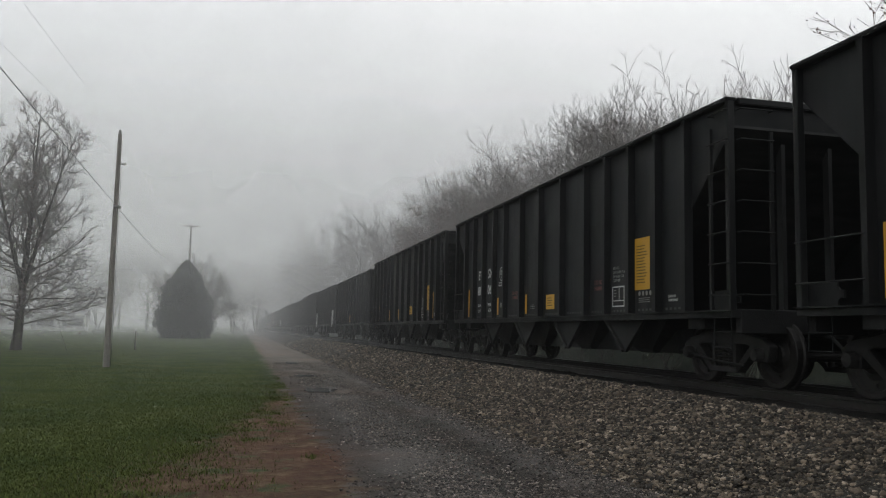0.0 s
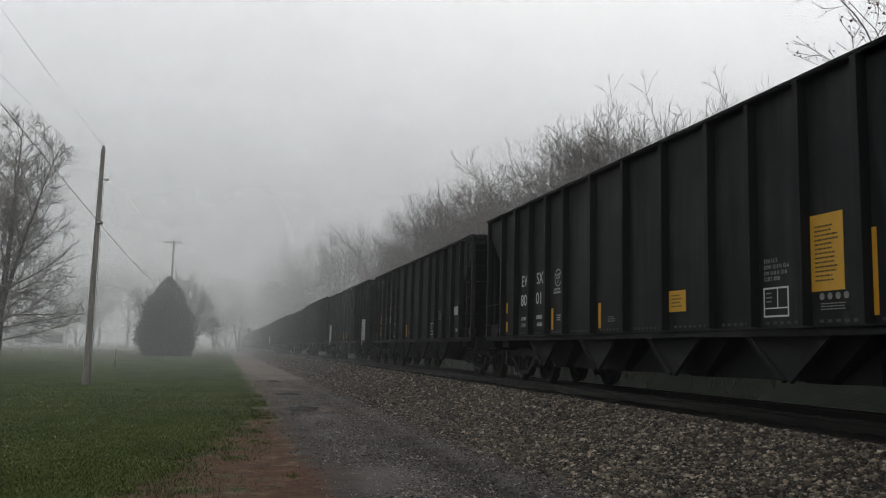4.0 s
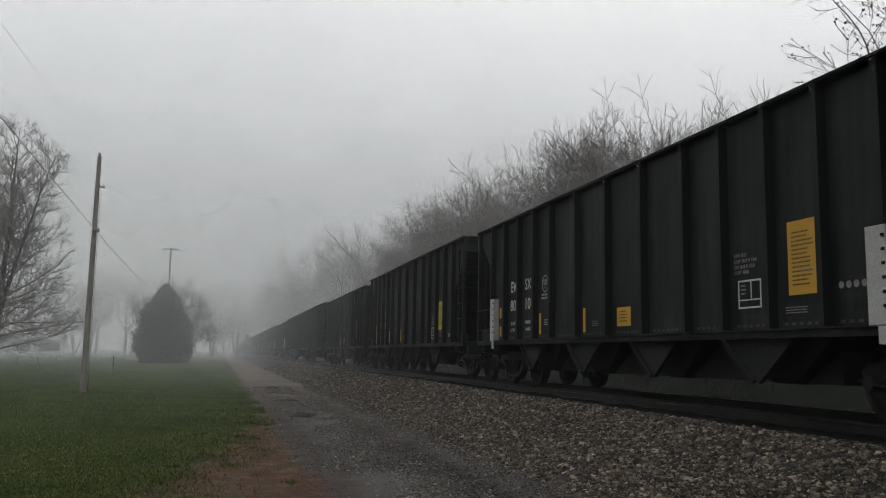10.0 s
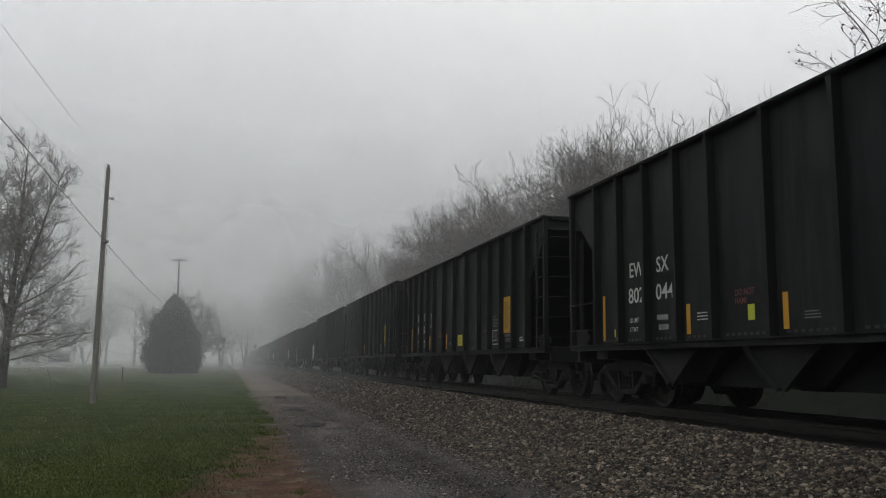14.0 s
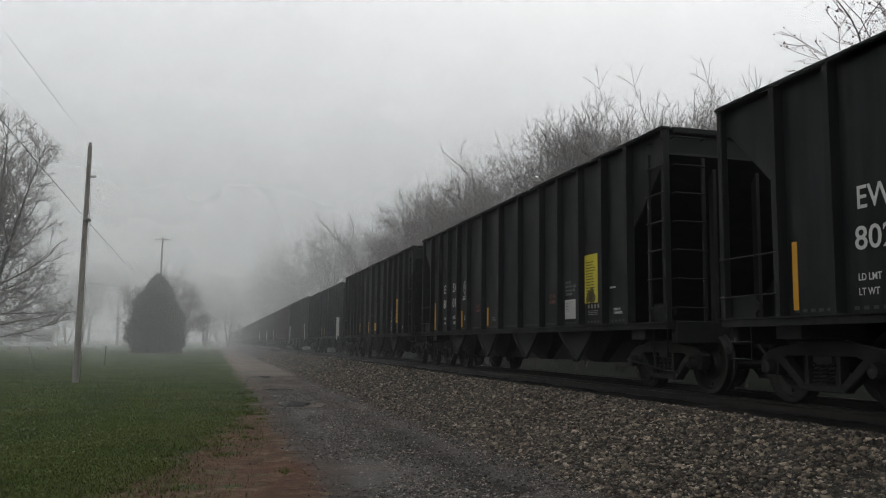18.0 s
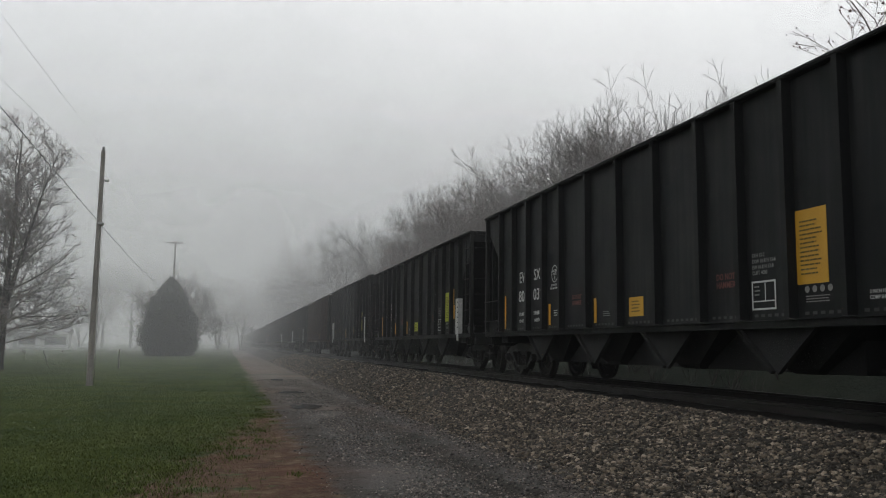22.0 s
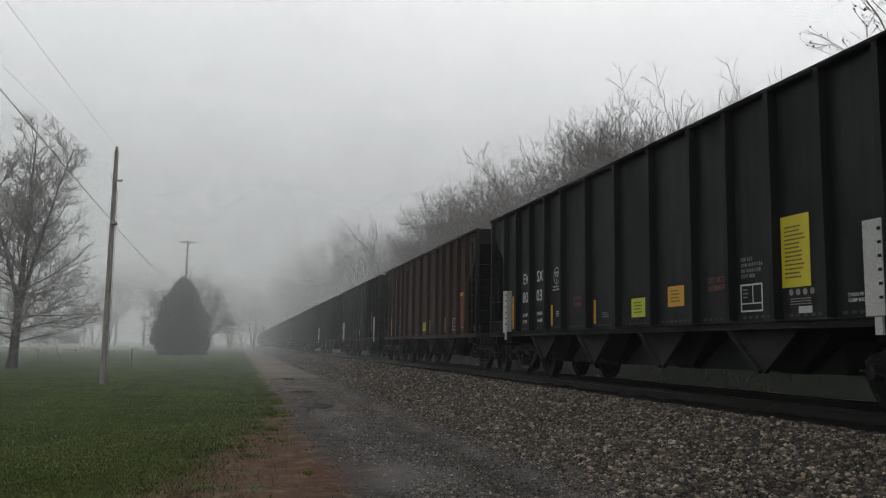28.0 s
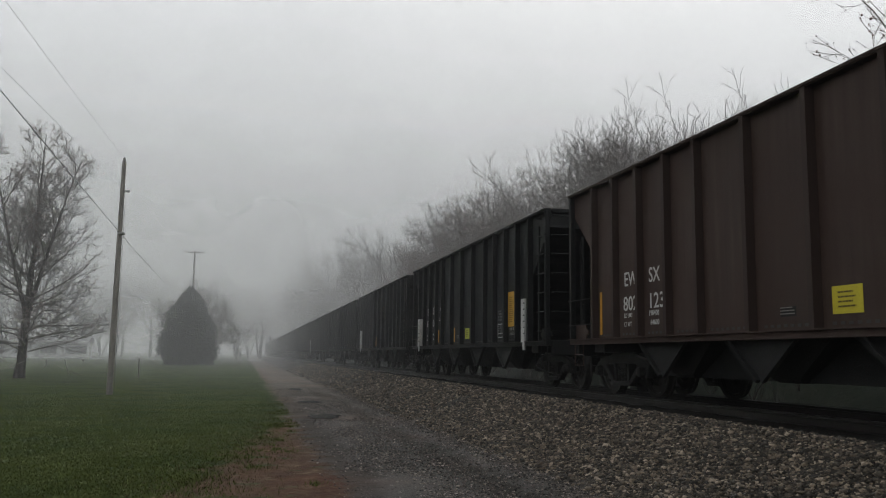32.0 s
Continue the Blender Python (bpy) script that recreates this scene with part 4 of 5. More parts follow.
def white_board(car, y):
    b = plate(car, "white_board", y, 2.86, 0.26, 1.0, "board", 0.13, "dirty white bolted steel board")
    part("bolt_row", mesh_of("bolt_row", boxes(*[(0.22, 0.25, -0.12 - 0.14 * i, -0.09 - 0.14 * i, 0.13, 0.15) for i in range(6)]), M["under"]), None, b)
    part("board_foot", mesh_of("board_foot", boxes((0.12, 0.22, -1.18, -1.0, 0.10, 0.13)), M["board"]), None, b)


# load limit and light weight stencilled on each car
WEIGHTS = {"802069": ("194700", "65300"), "802085": ("198000", "65000"), "802014": ("198500", "64500"), "802044": ("196900", "63100"), "801032": ("197700", "63300")}


def dress(car, number, sign, squares, boards, marks=True, hammer=True, box_fill=False, box_y=-3.76, strips=True):
    bolted = -6.2 in boards
    up = 0.15 if bolted else 0.0
    lead = 5.62 if any(y > 5 for y in boards) else 5.86
    if marks:
        fall = 0.2 if number == "802123" else 0.0
        write(car, "EW", 4.85, 2.955 - fall, 0.245, "letter", 0.95)
        write(car, "SX", 3.94, 2.955 - fall, 0.245, "letter", 0.95)
        write(car, number[:3], 4.89, 2.53 - fall, 0.25, "letter", 1.08)
        write(car, number[3:], 3.97, 2.53 - fall, 0.25, "letter", 1.08)
        write(car, "LD LMT", 4.86, 2.21, 0.075, "letter")
        write(car, "LT WT", 4.86, 2.06, 0.075, "letter")
        load, light = WEIGHTS.get(number, ("198400", "64600"))
        write(car, load, 3.96, 2.21, 0.085, "letter", 1.0)
        write(car, light, 3.90, 2.06, 0.085, "letter", 1.0)
        if number not in ("802044", "802123"):
            ring = part("plate_mark", RING, None, car, "white stencilled ring mark", at=on_side(2.76, 2.76 if number == "801032" else 3.0) @ Matrix.Scale(0.88, 4))
            part("mark_line", lettering("EXCEEDS", 0.055, M["letter"]), None, ring, at=pose(-0.15, 0.045, 0))
            part("mark_line", lettering("PLATE", 0.055, M["letter"]), None, ring, at=pose(-0.10, -0.03, 0))
            part("mark_line", lettering("F", 0.08, M["letter"]), None, ring, at=pose(-0.025, -0.14, 0))
            drop = 0.24 if number == "801032" else 0.0
            write(car, "SEE NOTE BL", 2.95, 2.755 - drop, 0.042, "letter")
            write(car, "AND AR CORNER", 2.99, 2.69 - drop, 0.042, "letter")
        for i, line in enumerate(("2 INCH HF", "COMP SHOES")):
            write(car, line, -6.53 if bolted else -5.74, (1.88 if bolted else 2.10) - i * 0.06, 0.04, "letter")
        if box_y > -4:
            write(car, "CUFT 4000", -3.78, 2.44 + up, 0.05, "faint")
        for i, line in () if box_y < -4 else enumerate(("EXH 13-2", "EXW 10-8 H 13-6", "EW 10-8 H 13-8")):
            write(car, line, -3.78, 2.66 + up - i * 0.075, 0.05, "faint")
    if hammer:
        for y in (1.88, -2.98):
            write(car, "DO NOT", y, 2.43, 0.085, "red")
            write(car, "HAMMER", y, 2.32, 0.085, "red")
    db = part("data_box", DATA_BOX, None, car, at=on_side(box_y - 0.6 * up, 2.36 + up))
    if box_fill:
        plate(car, "blank_label", -3.78, 2.34, 0.44, 0.34, "board", 0.003, "pale blank label")
    print_lines(db, 0.26, 0.25, 3, "faint", 3, 0.25, 0.25)
    stencil = plate(car, "stencil_patch", 0.52, 2.16, 0.3, 0.12, "black", 0.001)
    print_lines(stencil, 0.3, 0.12, 3, "faint", 4, 0.05, 0.02)
    if strips:
        if number == "801032":
            reflector(car, 3.68, 2.05, 2.29, 0.07)
        else:
            reflector(car, 3.08, 1.97, 2.40)
            fine_print = plate(car, "stencil_patch", 2.80, 2.27, 0.52, 0.15, "black", 0.001)
            print_lines(fine_print, 0.52, 0.15, 3, "letter", 8, 0.05, 0.02)
        reflector(car, 0.90, 1.96, 2.40)
    if number == "801032":
        reflector(car, 5.98, 2.51, 2.90)
        reflector(car, 5.98, 2.04, 2.42)
        write(car, "NTS", 3.22, 2.10, 0.07, "letter")
        write(car, "REW 11-90", 3.22, 1.96, 0.07, "letter")
        for y, z, wide, tall, rows in ((5.94, 4.36, 0.78, 0.17, 3), (5.85, 2.0, 0.6, 0.07, 1)):
            print_lines(plate(car, "stencil_patch", y, z, wide, tall, "black", 0.001), wide, tall, rows, "faint", rows, 0.05, 0.02)
    elif number in ("802011", "802108"):
        reflector(car, lead, 2.40, 2.64)
        reflector(car, lead, 1.97, 2.20)
    else:
        reflector(car, lead, 1.94, 2.72, 0.085)
    if sign:
        s = plate(car, "placard", -4.84 if bolted else -4.63, 3.12, 0.52, 0.86, sign, 0.004, {"sign_amber": "amber warning placard with dark print", "sign_yellow": "yellow warning placard with dark print", "sign_lime": "faded lime-yellow placard with dark print"}[sign])
        print_lines(s, 0.52, 0.86, 13, "ink", 7)
        if number == "802014":
            soot = make(lambda bm: [bmesh.ops.create_circle(bm, cap_ends=True, segments=12, radius=r, matrix=Matrix.Translation((x, z, 0.0095))) for x, z, r in ((0.20, -0.74, 0.10), (0.30, -0.68, 0.09), (0.36, -0.77, 0.09), (0.12, -0.80, 0.06), (0.27, -0.80, 0.06))])
            part("soot_smudge", soot, M["ink"], s, "dark soot smudge")
        for i in range(4):
            d = part("round_mark", mesh_of("round_mark", make(lambda bm: bmesh.ops.create_circle(bm, cap_ends=True, segments=14, radius=0.04)), M["faint"]), None, car, at=on_side(-4.79 - 0.125 * i, 2.20) if not bolted else on_side(-5.69 - 0.11 * i, 2.32))
        note = plate(car, "stencil_patch", -4.77, 2.13, 0.44, 0.1, "black", 0.001)
        print_lines(note, 0.44, 0.1, 3, "faint", 5, 0.05, 0.02)
    for y, mat in squares:
        sq = plate(car, "square_label", y, 2.46 if y < -1.2 else 2.34, 0.48, 0.31, mat, 0.004, {"sign_amber": "amber square label", "sign_yellow": "yellow square label", "sign_lime": "lime square label", "board": "white square label"}[mat])
        print_lines(sq, 0.48, 0.31, 4, "ink", 9, 0.2, 0.2)
    for y in boards:
        white_board(car, y)


# paint, lower body, number, placard, squares (place, colour), boards, other plates (y, z, wide, tall, colour)
TRAIN = {
    -1: ("black", 0, "802015", "sign_amber", ((-0.45, "sign_amber"),), (), ()),
    0: ("black", 0, "802069", "sign_amber", ((-0.45, "sign_amber"),), (), ((5.42, 2.12, 0.16, 0.10, "board"),)),
    1: ("black", 0, "802011", "sign_amber", ((-1.5, "sign_amber"),), (), ((-5.5, 2.87, 0.12, 0.9, "orange"), (5.45, 2.16, 0.24, 0.12, "board"), (5.72, 2.64, 0.5, 0.2, "under"))),
    2: ("black", 1, "801032", None, (), (), ((-5.55, 2.76, 0.42, 0.24, "board"), (5.64, 2.29, 0.26, 0.18, "red"), (-3.42, 2.62, 0.06, 0.5, "orange"))),
    3: ("black", 0.75, "802108", "sign_amber", ((-0.45, "sign_amber"),), (-6.2, 5.98), ((-6.08, 2.74, 0.11, 0.80, "orange"),)),
    4: ("black", 0, "802044", "sign_yellow", (), (), ((-6.1, 2.4, 0.09, 0.45, "orange"), (5.42, 2.12, 0.16, 0.13, "sign_yellow"), (1.62, 2.42, 0.62, 0.10, "under"), (1.60, 2.30, 0.14, 0.20, "sign_lime"))),
    5: ("black", 0.75, "802085", "sign_amber", ((-0.45, "sign_yellow"),), (), ()),
    6: ("black", 0, "802014", "sign_yellow", (), (), ((-5.62, 2.5, 0.2, 0.03, "board"),)),
    7: ("black", 0, "802032", "sign_amber", ((-0.45, "sign_amber"),), (), ((5.42, 2.12, 0.16, 0.10, "board"),)),
    8: ("black", 0.75, "802060", "sign_lime", ((-0.40, "sign_lime"),), (-6.25,), ((-5.48, 3.19, 0.13, 0.45, "orange"), (-5.56, 2.72, 0.13, 0.40, "orange"))),
    9: ("black", 0, "802037", "sign_yellow", ((-0.63, "sign_lime"), (-1.85, "sign_amber")), (-6.14, 5.95), ((-3.42, 2.37, 0.1, 0.42, "orange"), (-6.06, 2.76, 0.1, 0.42, "orange"), (-4.92, 2.03, 0.24, 0.08, "board"))),
    10: ("brown", 0, "802123", None, ((-0.42, "sign_yellow"),), (), ((-1.66, 2.2, 0.85, 0.26, "black"), (-3.78, 2.40, 0.62, 0.5, "black"), (-1.48, 2.38, 0.1, 0.44, "orange"), (-3.66, 2.42, 0.1, 0.46, "orange"))),
    11: ("black", 0, "802050", "sign_amber", ((-0.45, "sign_lime"),), (-6.0, 5.95), ((-5.4, 3.05, 0.1, 0.8, "orange"),)),
    12: ("black", 0, "802050", None, (), (5.95,), ()),
}
SPACING = 16.06


def place_of(k):
    """Where the middle of car k stands at the start."""
    return 17.18 + SPACING * k if k < 2 else (49.25 if k == 2 else 17.48 + SPACING * k)


CARS = [(k, *TRAIN.get(k, ("black", 0, "", None, (), ((-6.0,) if k % 3 == 0 else ()), ()))) for k in range(-1, 27)]
placed, copies = [], {}
for key in sorted({c[1:3] for c in CARS}):
    first_car = hopper_car(*key)
    copies[key] = [first_car] + [copy_thing(first_car, Matrix.Identity(4)) for c in [c for c in CARS if c[1:3] == key][1:]]
for k, paint, low, number, sign, squares, boards, others in CARS:
    car = copies[paint, low].pop()
    car.matrix_basis = pose(TRACK_X, place_of(k), RAIL_Z)
    if k <= 12:
        dress(car, number or "802000", sign, squares, boards, marks=bool(number), hammer=k in (0, 4, 5, 6, 7, 8, 9), box_fill=k == 6, box_y={10: -4.66, 2: -2.68}.get(k, -3.76), strips=k != 10)
        for y, z, wide, tall, mat in others:
            plate(car, {"orange": "reflector_strip", "black": "repainted_patch", "under": "repainted_patch", "ink": "dark_stain", "red": "red_label"}.get(mat, "small_label"), y, z, wide, tall, mat, 0.009 if mat == "ink" else 0.005)
        if paint == "brown":
            plate(car, "primer_patch", -5.52, 3.0, 0.44, 0.92, "patch", 0.003, "red primer patch")
            reflector(car, -5.54, 3.0, 3.1, 0.34)
    else:
        for y in boards:
            white_board(car, y)
        reflector(car, 3.02, 1.97, 2.40)
    tagged(car, "rust-brown open-top steel hopper car in the train" if paint == "brown" else ("lower black open-top hopper car with a white label" if low == 1 else "grimy black open-top steel hopper car on the rails"), "hopper car", "hopper cars of the train")
    placed.append((car, k))


# ---- trees ----
def frame_of(d):
    u = np.cross(d, (0.3, 0.5, 0.8))
    u /= np.linalg.norm(u)
    return u, np.cross(d, u)


class Limbs:
    """Collects tapered three-sided limbs as arrays."""

    def __init__(self):
        self.v, self.f, self.count = [], [], 0

    def add(self, points, radii, sides=3):
        base = self.count
        ring = []
        for i, p in enumerate(points):
            d = points[min(i + 1, len(points) - 1)] - points[max(i - 1, 0)]
            d = d / (np.linalg.norm(d) + 1e-9)
            u, w = frame_of(d)
            a = 2 * math.pi * np.arange(sides) / sides
            ring.append(p + radii[i] * (np.cos(a)[:, None] * u + np.sin(a)[:, None] * w))
        self.v.append(np.concatenate(ring))
        self.count += len(ring) * sides
        for i in range(len(points) - 1):
            for k in range(sides):
                a, b = base + i * sides + k, base + i * sides + (k + 1) % sides
                self.f += [(a, b, b + sides), (a, b + sides, a + sides)]

    def mesh(self, name, mat):
        return mesh_np(name, np.concatenate(self.v), np.array(self.f), mat)


def limb(r, start, way, length, bend_up, wobble, pieces):
    pts, d = [start], way / np.linalg.norm(way)
    for i in range(pieces):
        d = d + np.array([0, 0, bend_up / pieces]) + r.normal(0, wobble, 3)
        d /= np.linalg.norm(d)
        pts.append(pts[-1] + d * length / pieces)
    return pts


def along(pts, s):
    i = min(int(s * (len(pts) - 1)), len(pts) - 2)
    k = s * (len(pts) - 1) - i
    return pts[i] * (1 - k) + pts[i + 1] * k, pts[i + 1] - pts[i]


def bare_tree(seed, height, reach, first=0.12, stems=1, twigs=5, thick=1.0, boughs=34, fine=0.007, taper=0.7, fork=0.0, rise=0.5, low=0):
    """Trunk, boughs and twigs of a leafless tree: meshes of the trunk, the crown of branches, and the buds."""
    r = np.random.default_rng(seed)
    trunk, crown, buds = Limbs(), Limbs(), []
    leaders = []
    foot = np.array([0, 0, -0.1])
    width = thick * 0.013 * height
    if fork:
        stem = limb(r, foot, np.array([0.01, 0.01, 1.0]), fork + 0.1, 0.1, 0.015, 4)
        trunk.add(stem, [width * 1.3, width, width * 0.92, width * 0.88, width * 0.8], 10)
    for s in range(stems):
        a = 2.4 * s + r.uniform(0, 0.6)
        tilt = 0.04 if s == 0 else r.uniform(0.22, 0.42)
        h = (height - fork) * (1 if s == 0 else r.uniform(0.72, 0.95))
        start = stem[-1] if fork else foot + r.normal(0, 0.12 * (stems > 1), 3) * (1, 1, 0)
        pts = limb(r, start, np.array([tilt * math.cos(a), tilt * math.sin(a), 1.0]), h, 0.12, 0.03, 12)
        base = width * (0.8 if s == 0 else 0.55) if fork else width * 1.2 / math.sqrt(stems)
        trunk.add(pts, [base * (1 - 0.95 * (i / 12) ** 0.8) + 0.006 for i in range(13)], 7)
        leaders.append((pts, h))

    def bough(p, way, size, lift):
        b1 = limb(r, p, way, size, lift, 0.10, 6)
        r1 = 0.0095 * size * thick + 0.007
        crown.add(b1, [r1 * (1 - 0.8 * j / 6) for j in range(7)], 4)
        for j in range(max(6, int(size * 4.2))):
            s2 = 0.15 + 0.85 * r.uniform()
            q, d2 = along(b1, s2)
            w2 = d2 / np.linalg.norm(d2) + r.normal(0, 0.75, 3) + np.array([0, 0, 0.15])
            l2 = (size * (0.60 - 0.36 * s2) + 0.15) * r.uniform(0.6, 1.15)
            b2 = limb(r, q, w2, l2, 0.22, 0.14, 4)
            crown.add(b2, [(0.005 * l2 + fine) * (1 - 0.5 * m / 4) for m in range(5)], 3)
            for m in range(twigs):
                q3, d3 = along(b2, 0.2 + 0.8 * r.uniform())
                w3 = d3 / np.linalg.norm(d3) + r.normal(0, 0.7, 3) + np.array([0, 0, 0.15])
                b3 = limb(r, q3, w3, l2 * r.uniform(0.25, 0.55) + 0.14, 0.2, 0.16, 2)
                crown.add(b3, [fine, fine * 0.8, fine * 0.5], 3)
                buds.extend((b3[-1], b3[1]))

    for i in range(low):
        p, d = along(stem, 0.45 + 0.55 * i / low)
        a = 2.4 * i + r.normal(0, 0.3)
        bough(p, np.array([math.cos(a), math.sin(a), 0.22]), reach * r.uniform(0.85, 1.1), -0.12)
    for pts, h in leaders:
        n1 = int(boughs / math.sqrt(stems))
        for i in range(n1):
            s = first + (0.98 - first) * (i + r.uniform()) / n1
            p, d = along(pts, s)
            a = i * 2.4 + r.normal(0, 0.4)
            way = np.array([math.cos(a), math.sin(a), rise * (0.5 + 1.3 * s)])
            bough(p, way, reach * (1 - taper * s) ** 0.8 * r.uniform(0.75, 1.15), 0.22)
    return trunk, crown, np.array(buds)


def bud_mesh(points, size, mat, seed, keep):
    r = np.random.default_rng(seed)
    p = points[r.uniform(size=len(points)) < keep]
    return scatter("buds", OCT_V, OCT_F, p + r.normal(0, 0.03, p.shape), np.full(len(p), size) * r.uniform(0.5, 1.3, len(p)), mat, seed, 1.0)


def tree_thing(meshes, at, label, group=""):
    t = new("bare_tree")
    for name, me in meshes:
        tagged(part(name, me, None, t), kind="" if name == "trunk" else "stuff")
    t.matrix_basis = at
    return tagged(t, label, "tree", group)


def tree_meshes(seed, height, reach, bud=0.0, bud_size=0.03, **kw):
    trunk, crown, buds = bare_tree(seed, height, reach, **kw)
    out = [("trunk", trunk.mesh("trunk", M["bark"])), ("crown", crown.mesh("crown", M["twig"]))]
    if bud:
        out.append(("bud_mass", bud_mesh(buds, bud_size, M["bud"], seed, bud)))
    return out


def forked_tree(seed, height, levels=8, stems=3, clear=0.22, open_up=0.5, shoots=3, fine=0.006, thick=1.0, lift=0.10):
    """A leafless tree that forks again and again: trunk limbs, crown of branches, and the shoot tips."""
    r = np.random.default_rng(seed)
    trunk, crown, buds = Limbs(), Limbs(), []

    def grow(p, way, length, radius, level):
        pieces = 4 if level < 2 else 3 if level < 5 else 2
        pts = limb(r, p, way, length, lift, 0.05 + 0.017 * level, pieces)
        end = max(radius * 0.72, fine * 0.8)
        (trunk if level < 2 else crown).add(pts, [radius + (end - radius) * i / pieces for i in range(pieces + 1)], 7 if level < 2 else 4 if level < 4 else 3)
        d = pts[-1] - pts[-2]
        d /= np.linalg.norm(d)
        u, w = frame_of(d)
        turn = r.uniform(0, 6.28)
        if level >= levels:
            for i in range(shoots):
                q, e = along(pts, r.uniform(0.1, 1.0))
                a = turn + 2.1 * i
                tip = limb(r, q, d + r.uniform(0.3, 0.8) * (math.cos(a) * u + math.sin(a) * w) + np.array([0, 0, 0.12]), length * r.uniform(0.45, 0.8), 0.15, 0.12, 2)
                crown.add(tip, [fine * 0.8, fine * 0.65, fine * 0.4], 3)
                buds.extend((tip[1], tip[2]))
            buds.append(pts[-1])
            return
        kids = 3 if r.uniform() < 0.42 else 2
        for i in range(kids):
            a = turn + 2 * math.pi * i / kids + r.normal(0, 0.35)
            lean = (r.uniform(0.10, 0.26) if i == 0 else r.uniform(0.45, 0.85)) * open_up / 0.5
            grow(pts[-1], d + lean * (math.cos(a) * u + math.sin(a) * w), length * (r.uniform(0.78, 0.92) if i == 0 else r.uniform(0.60, 0.82)), max(end * (0.9 if i == 0 else 0.66), fine), level + 1)
        if level >= 1:
            for i in range(2):
                q, e = along(pts, r.uniform(0.25, 0.9))
                a = turn + 1.3 + 3.0 * i
                grow(q, d + r.uniform(0.6, 1.0) * (math.cos(a) * u + math.sin(a) * w), length * r.uniform(0.35, 0.6), max(end * 0.4, fine), max(level + 3, levels - 1))

    base = height * 0.014 * thick
    for k in range(stems):
        a = 2.4 * k + r.uniform(0, 0.7)
        tilt = r.uniform(0.02, 0.12) if k == 0 else r.uniform(0.16, 0.36)
        grow(np.array([0.12 * math.cos(a) * (stems > 1), 0.12 * math.sin(a) * (stems > 1), -0.1]), np.array([tilt * math.cos(a), tilt * math.sin(a), 1.0]), height * clear, base / (stems ** 0.4), 0)
    top = max(v[:, 2].max() for v in trunk.v + crown.v)
    k = height / top
    for bag in (trunk, crown):
        bag.v = [v * (k, k, k) for v in bag.v]
    return trunk, crown, np.array(buds) * k


def forked_meshes(seed, height, bud=0.0, bud_size=0.03, **kw):
    trunk, crown, buds = forked_tree(seed, height, **kw)
    out = [("trunk", trunk.mesh("trunk", M["bark"])), ("crown", crown.mesh("crown", M["twig"]))]
    if bud:
        out.append(("bud_mass", bud_mesh(buds, bud_size, M["bud"], seed, bud)))
    return out


lawn_tree = tree_thing(tree_meshes(3, 14.0, 4.3, bud=0.75, bud_size=0.042, first=0.05, stems=4, fork=3.2, low=13, twigs=5, thick=1.4, boughs=46, fine=0.0085, taper=0.78, rise=0.75), pose(-12.0, 50.3, 0, 0, 0, 40), "bare lawn tree with dark budding twigs", "trees on the lawn")
WOOD = [forked_meshes(20, 15.0, bud=0.9, bud_size=0.045, levels=6, stems=4, clear=0.17, open_up=0.78, shoots=2, fine=0.0088, lift=0.06),
        forked_meshes(21, 17.0, bud=0.15, bud_size=0.035, levels=6, stems=3, clear=0.2, open_up=0.62, shoots=2, fine=0.0088, lift=0.08),
        forked_meshes(22, 13.5, bud=0.1, bud_size=0.03, levels=6, stems=4, clear=0.19, open_up=0.58, shoots=2, fine=0.0088, lift=0.12),
        forked_meshes(23, 18.0, levels=5, stems=1, clear=0.26, open_up=0.72, shoots=3, fine=0.017, thick=1.3),
        forked_meshes(24, 11.5, bud=0.12, bud_size=0.03, levels=6, stems=3, clear=0.2, open_up=0.56, shoots=2, fine=0.0088, lift=0.12),
        forked_meshes(25, 16.0, levels=5, stems=2, clear=0.22, open_up=0.66, shoots=2, fine=0.019, thick=1.2),
        forked_meshes(26, 12.0, bud=0.12, bud_size=0.05, levels=5, stems=4, clear=0.17, open_up=0.72, shoots=2, fine=0.015, lift=0.05)]
HEIGHTS = (15.0, 17.0, 13.5, 18.0, 11.5, 16.0, 12.0)

# the wood beyond the track: its skyline by the distance along the line
SKYLINE = ((16, 11.0), (27, 12.4), (33, 13.3), (37, 14.5), (40, 15.2), (43, 17.6), (46, 15.0), (49, 14.6), (53, 16.4), (57, 16.0), (65, 16.8), (71, 15.7), (76, 11.6), (83, 11.0), (89, 15.0), (96, 16.4), (111, 20.4), (129, 21.4), (163, 25.0), (197, 28.5), (256, 30.0), (330, 33.0))
rng = random.Random(8)
y, row = 27.5, 0
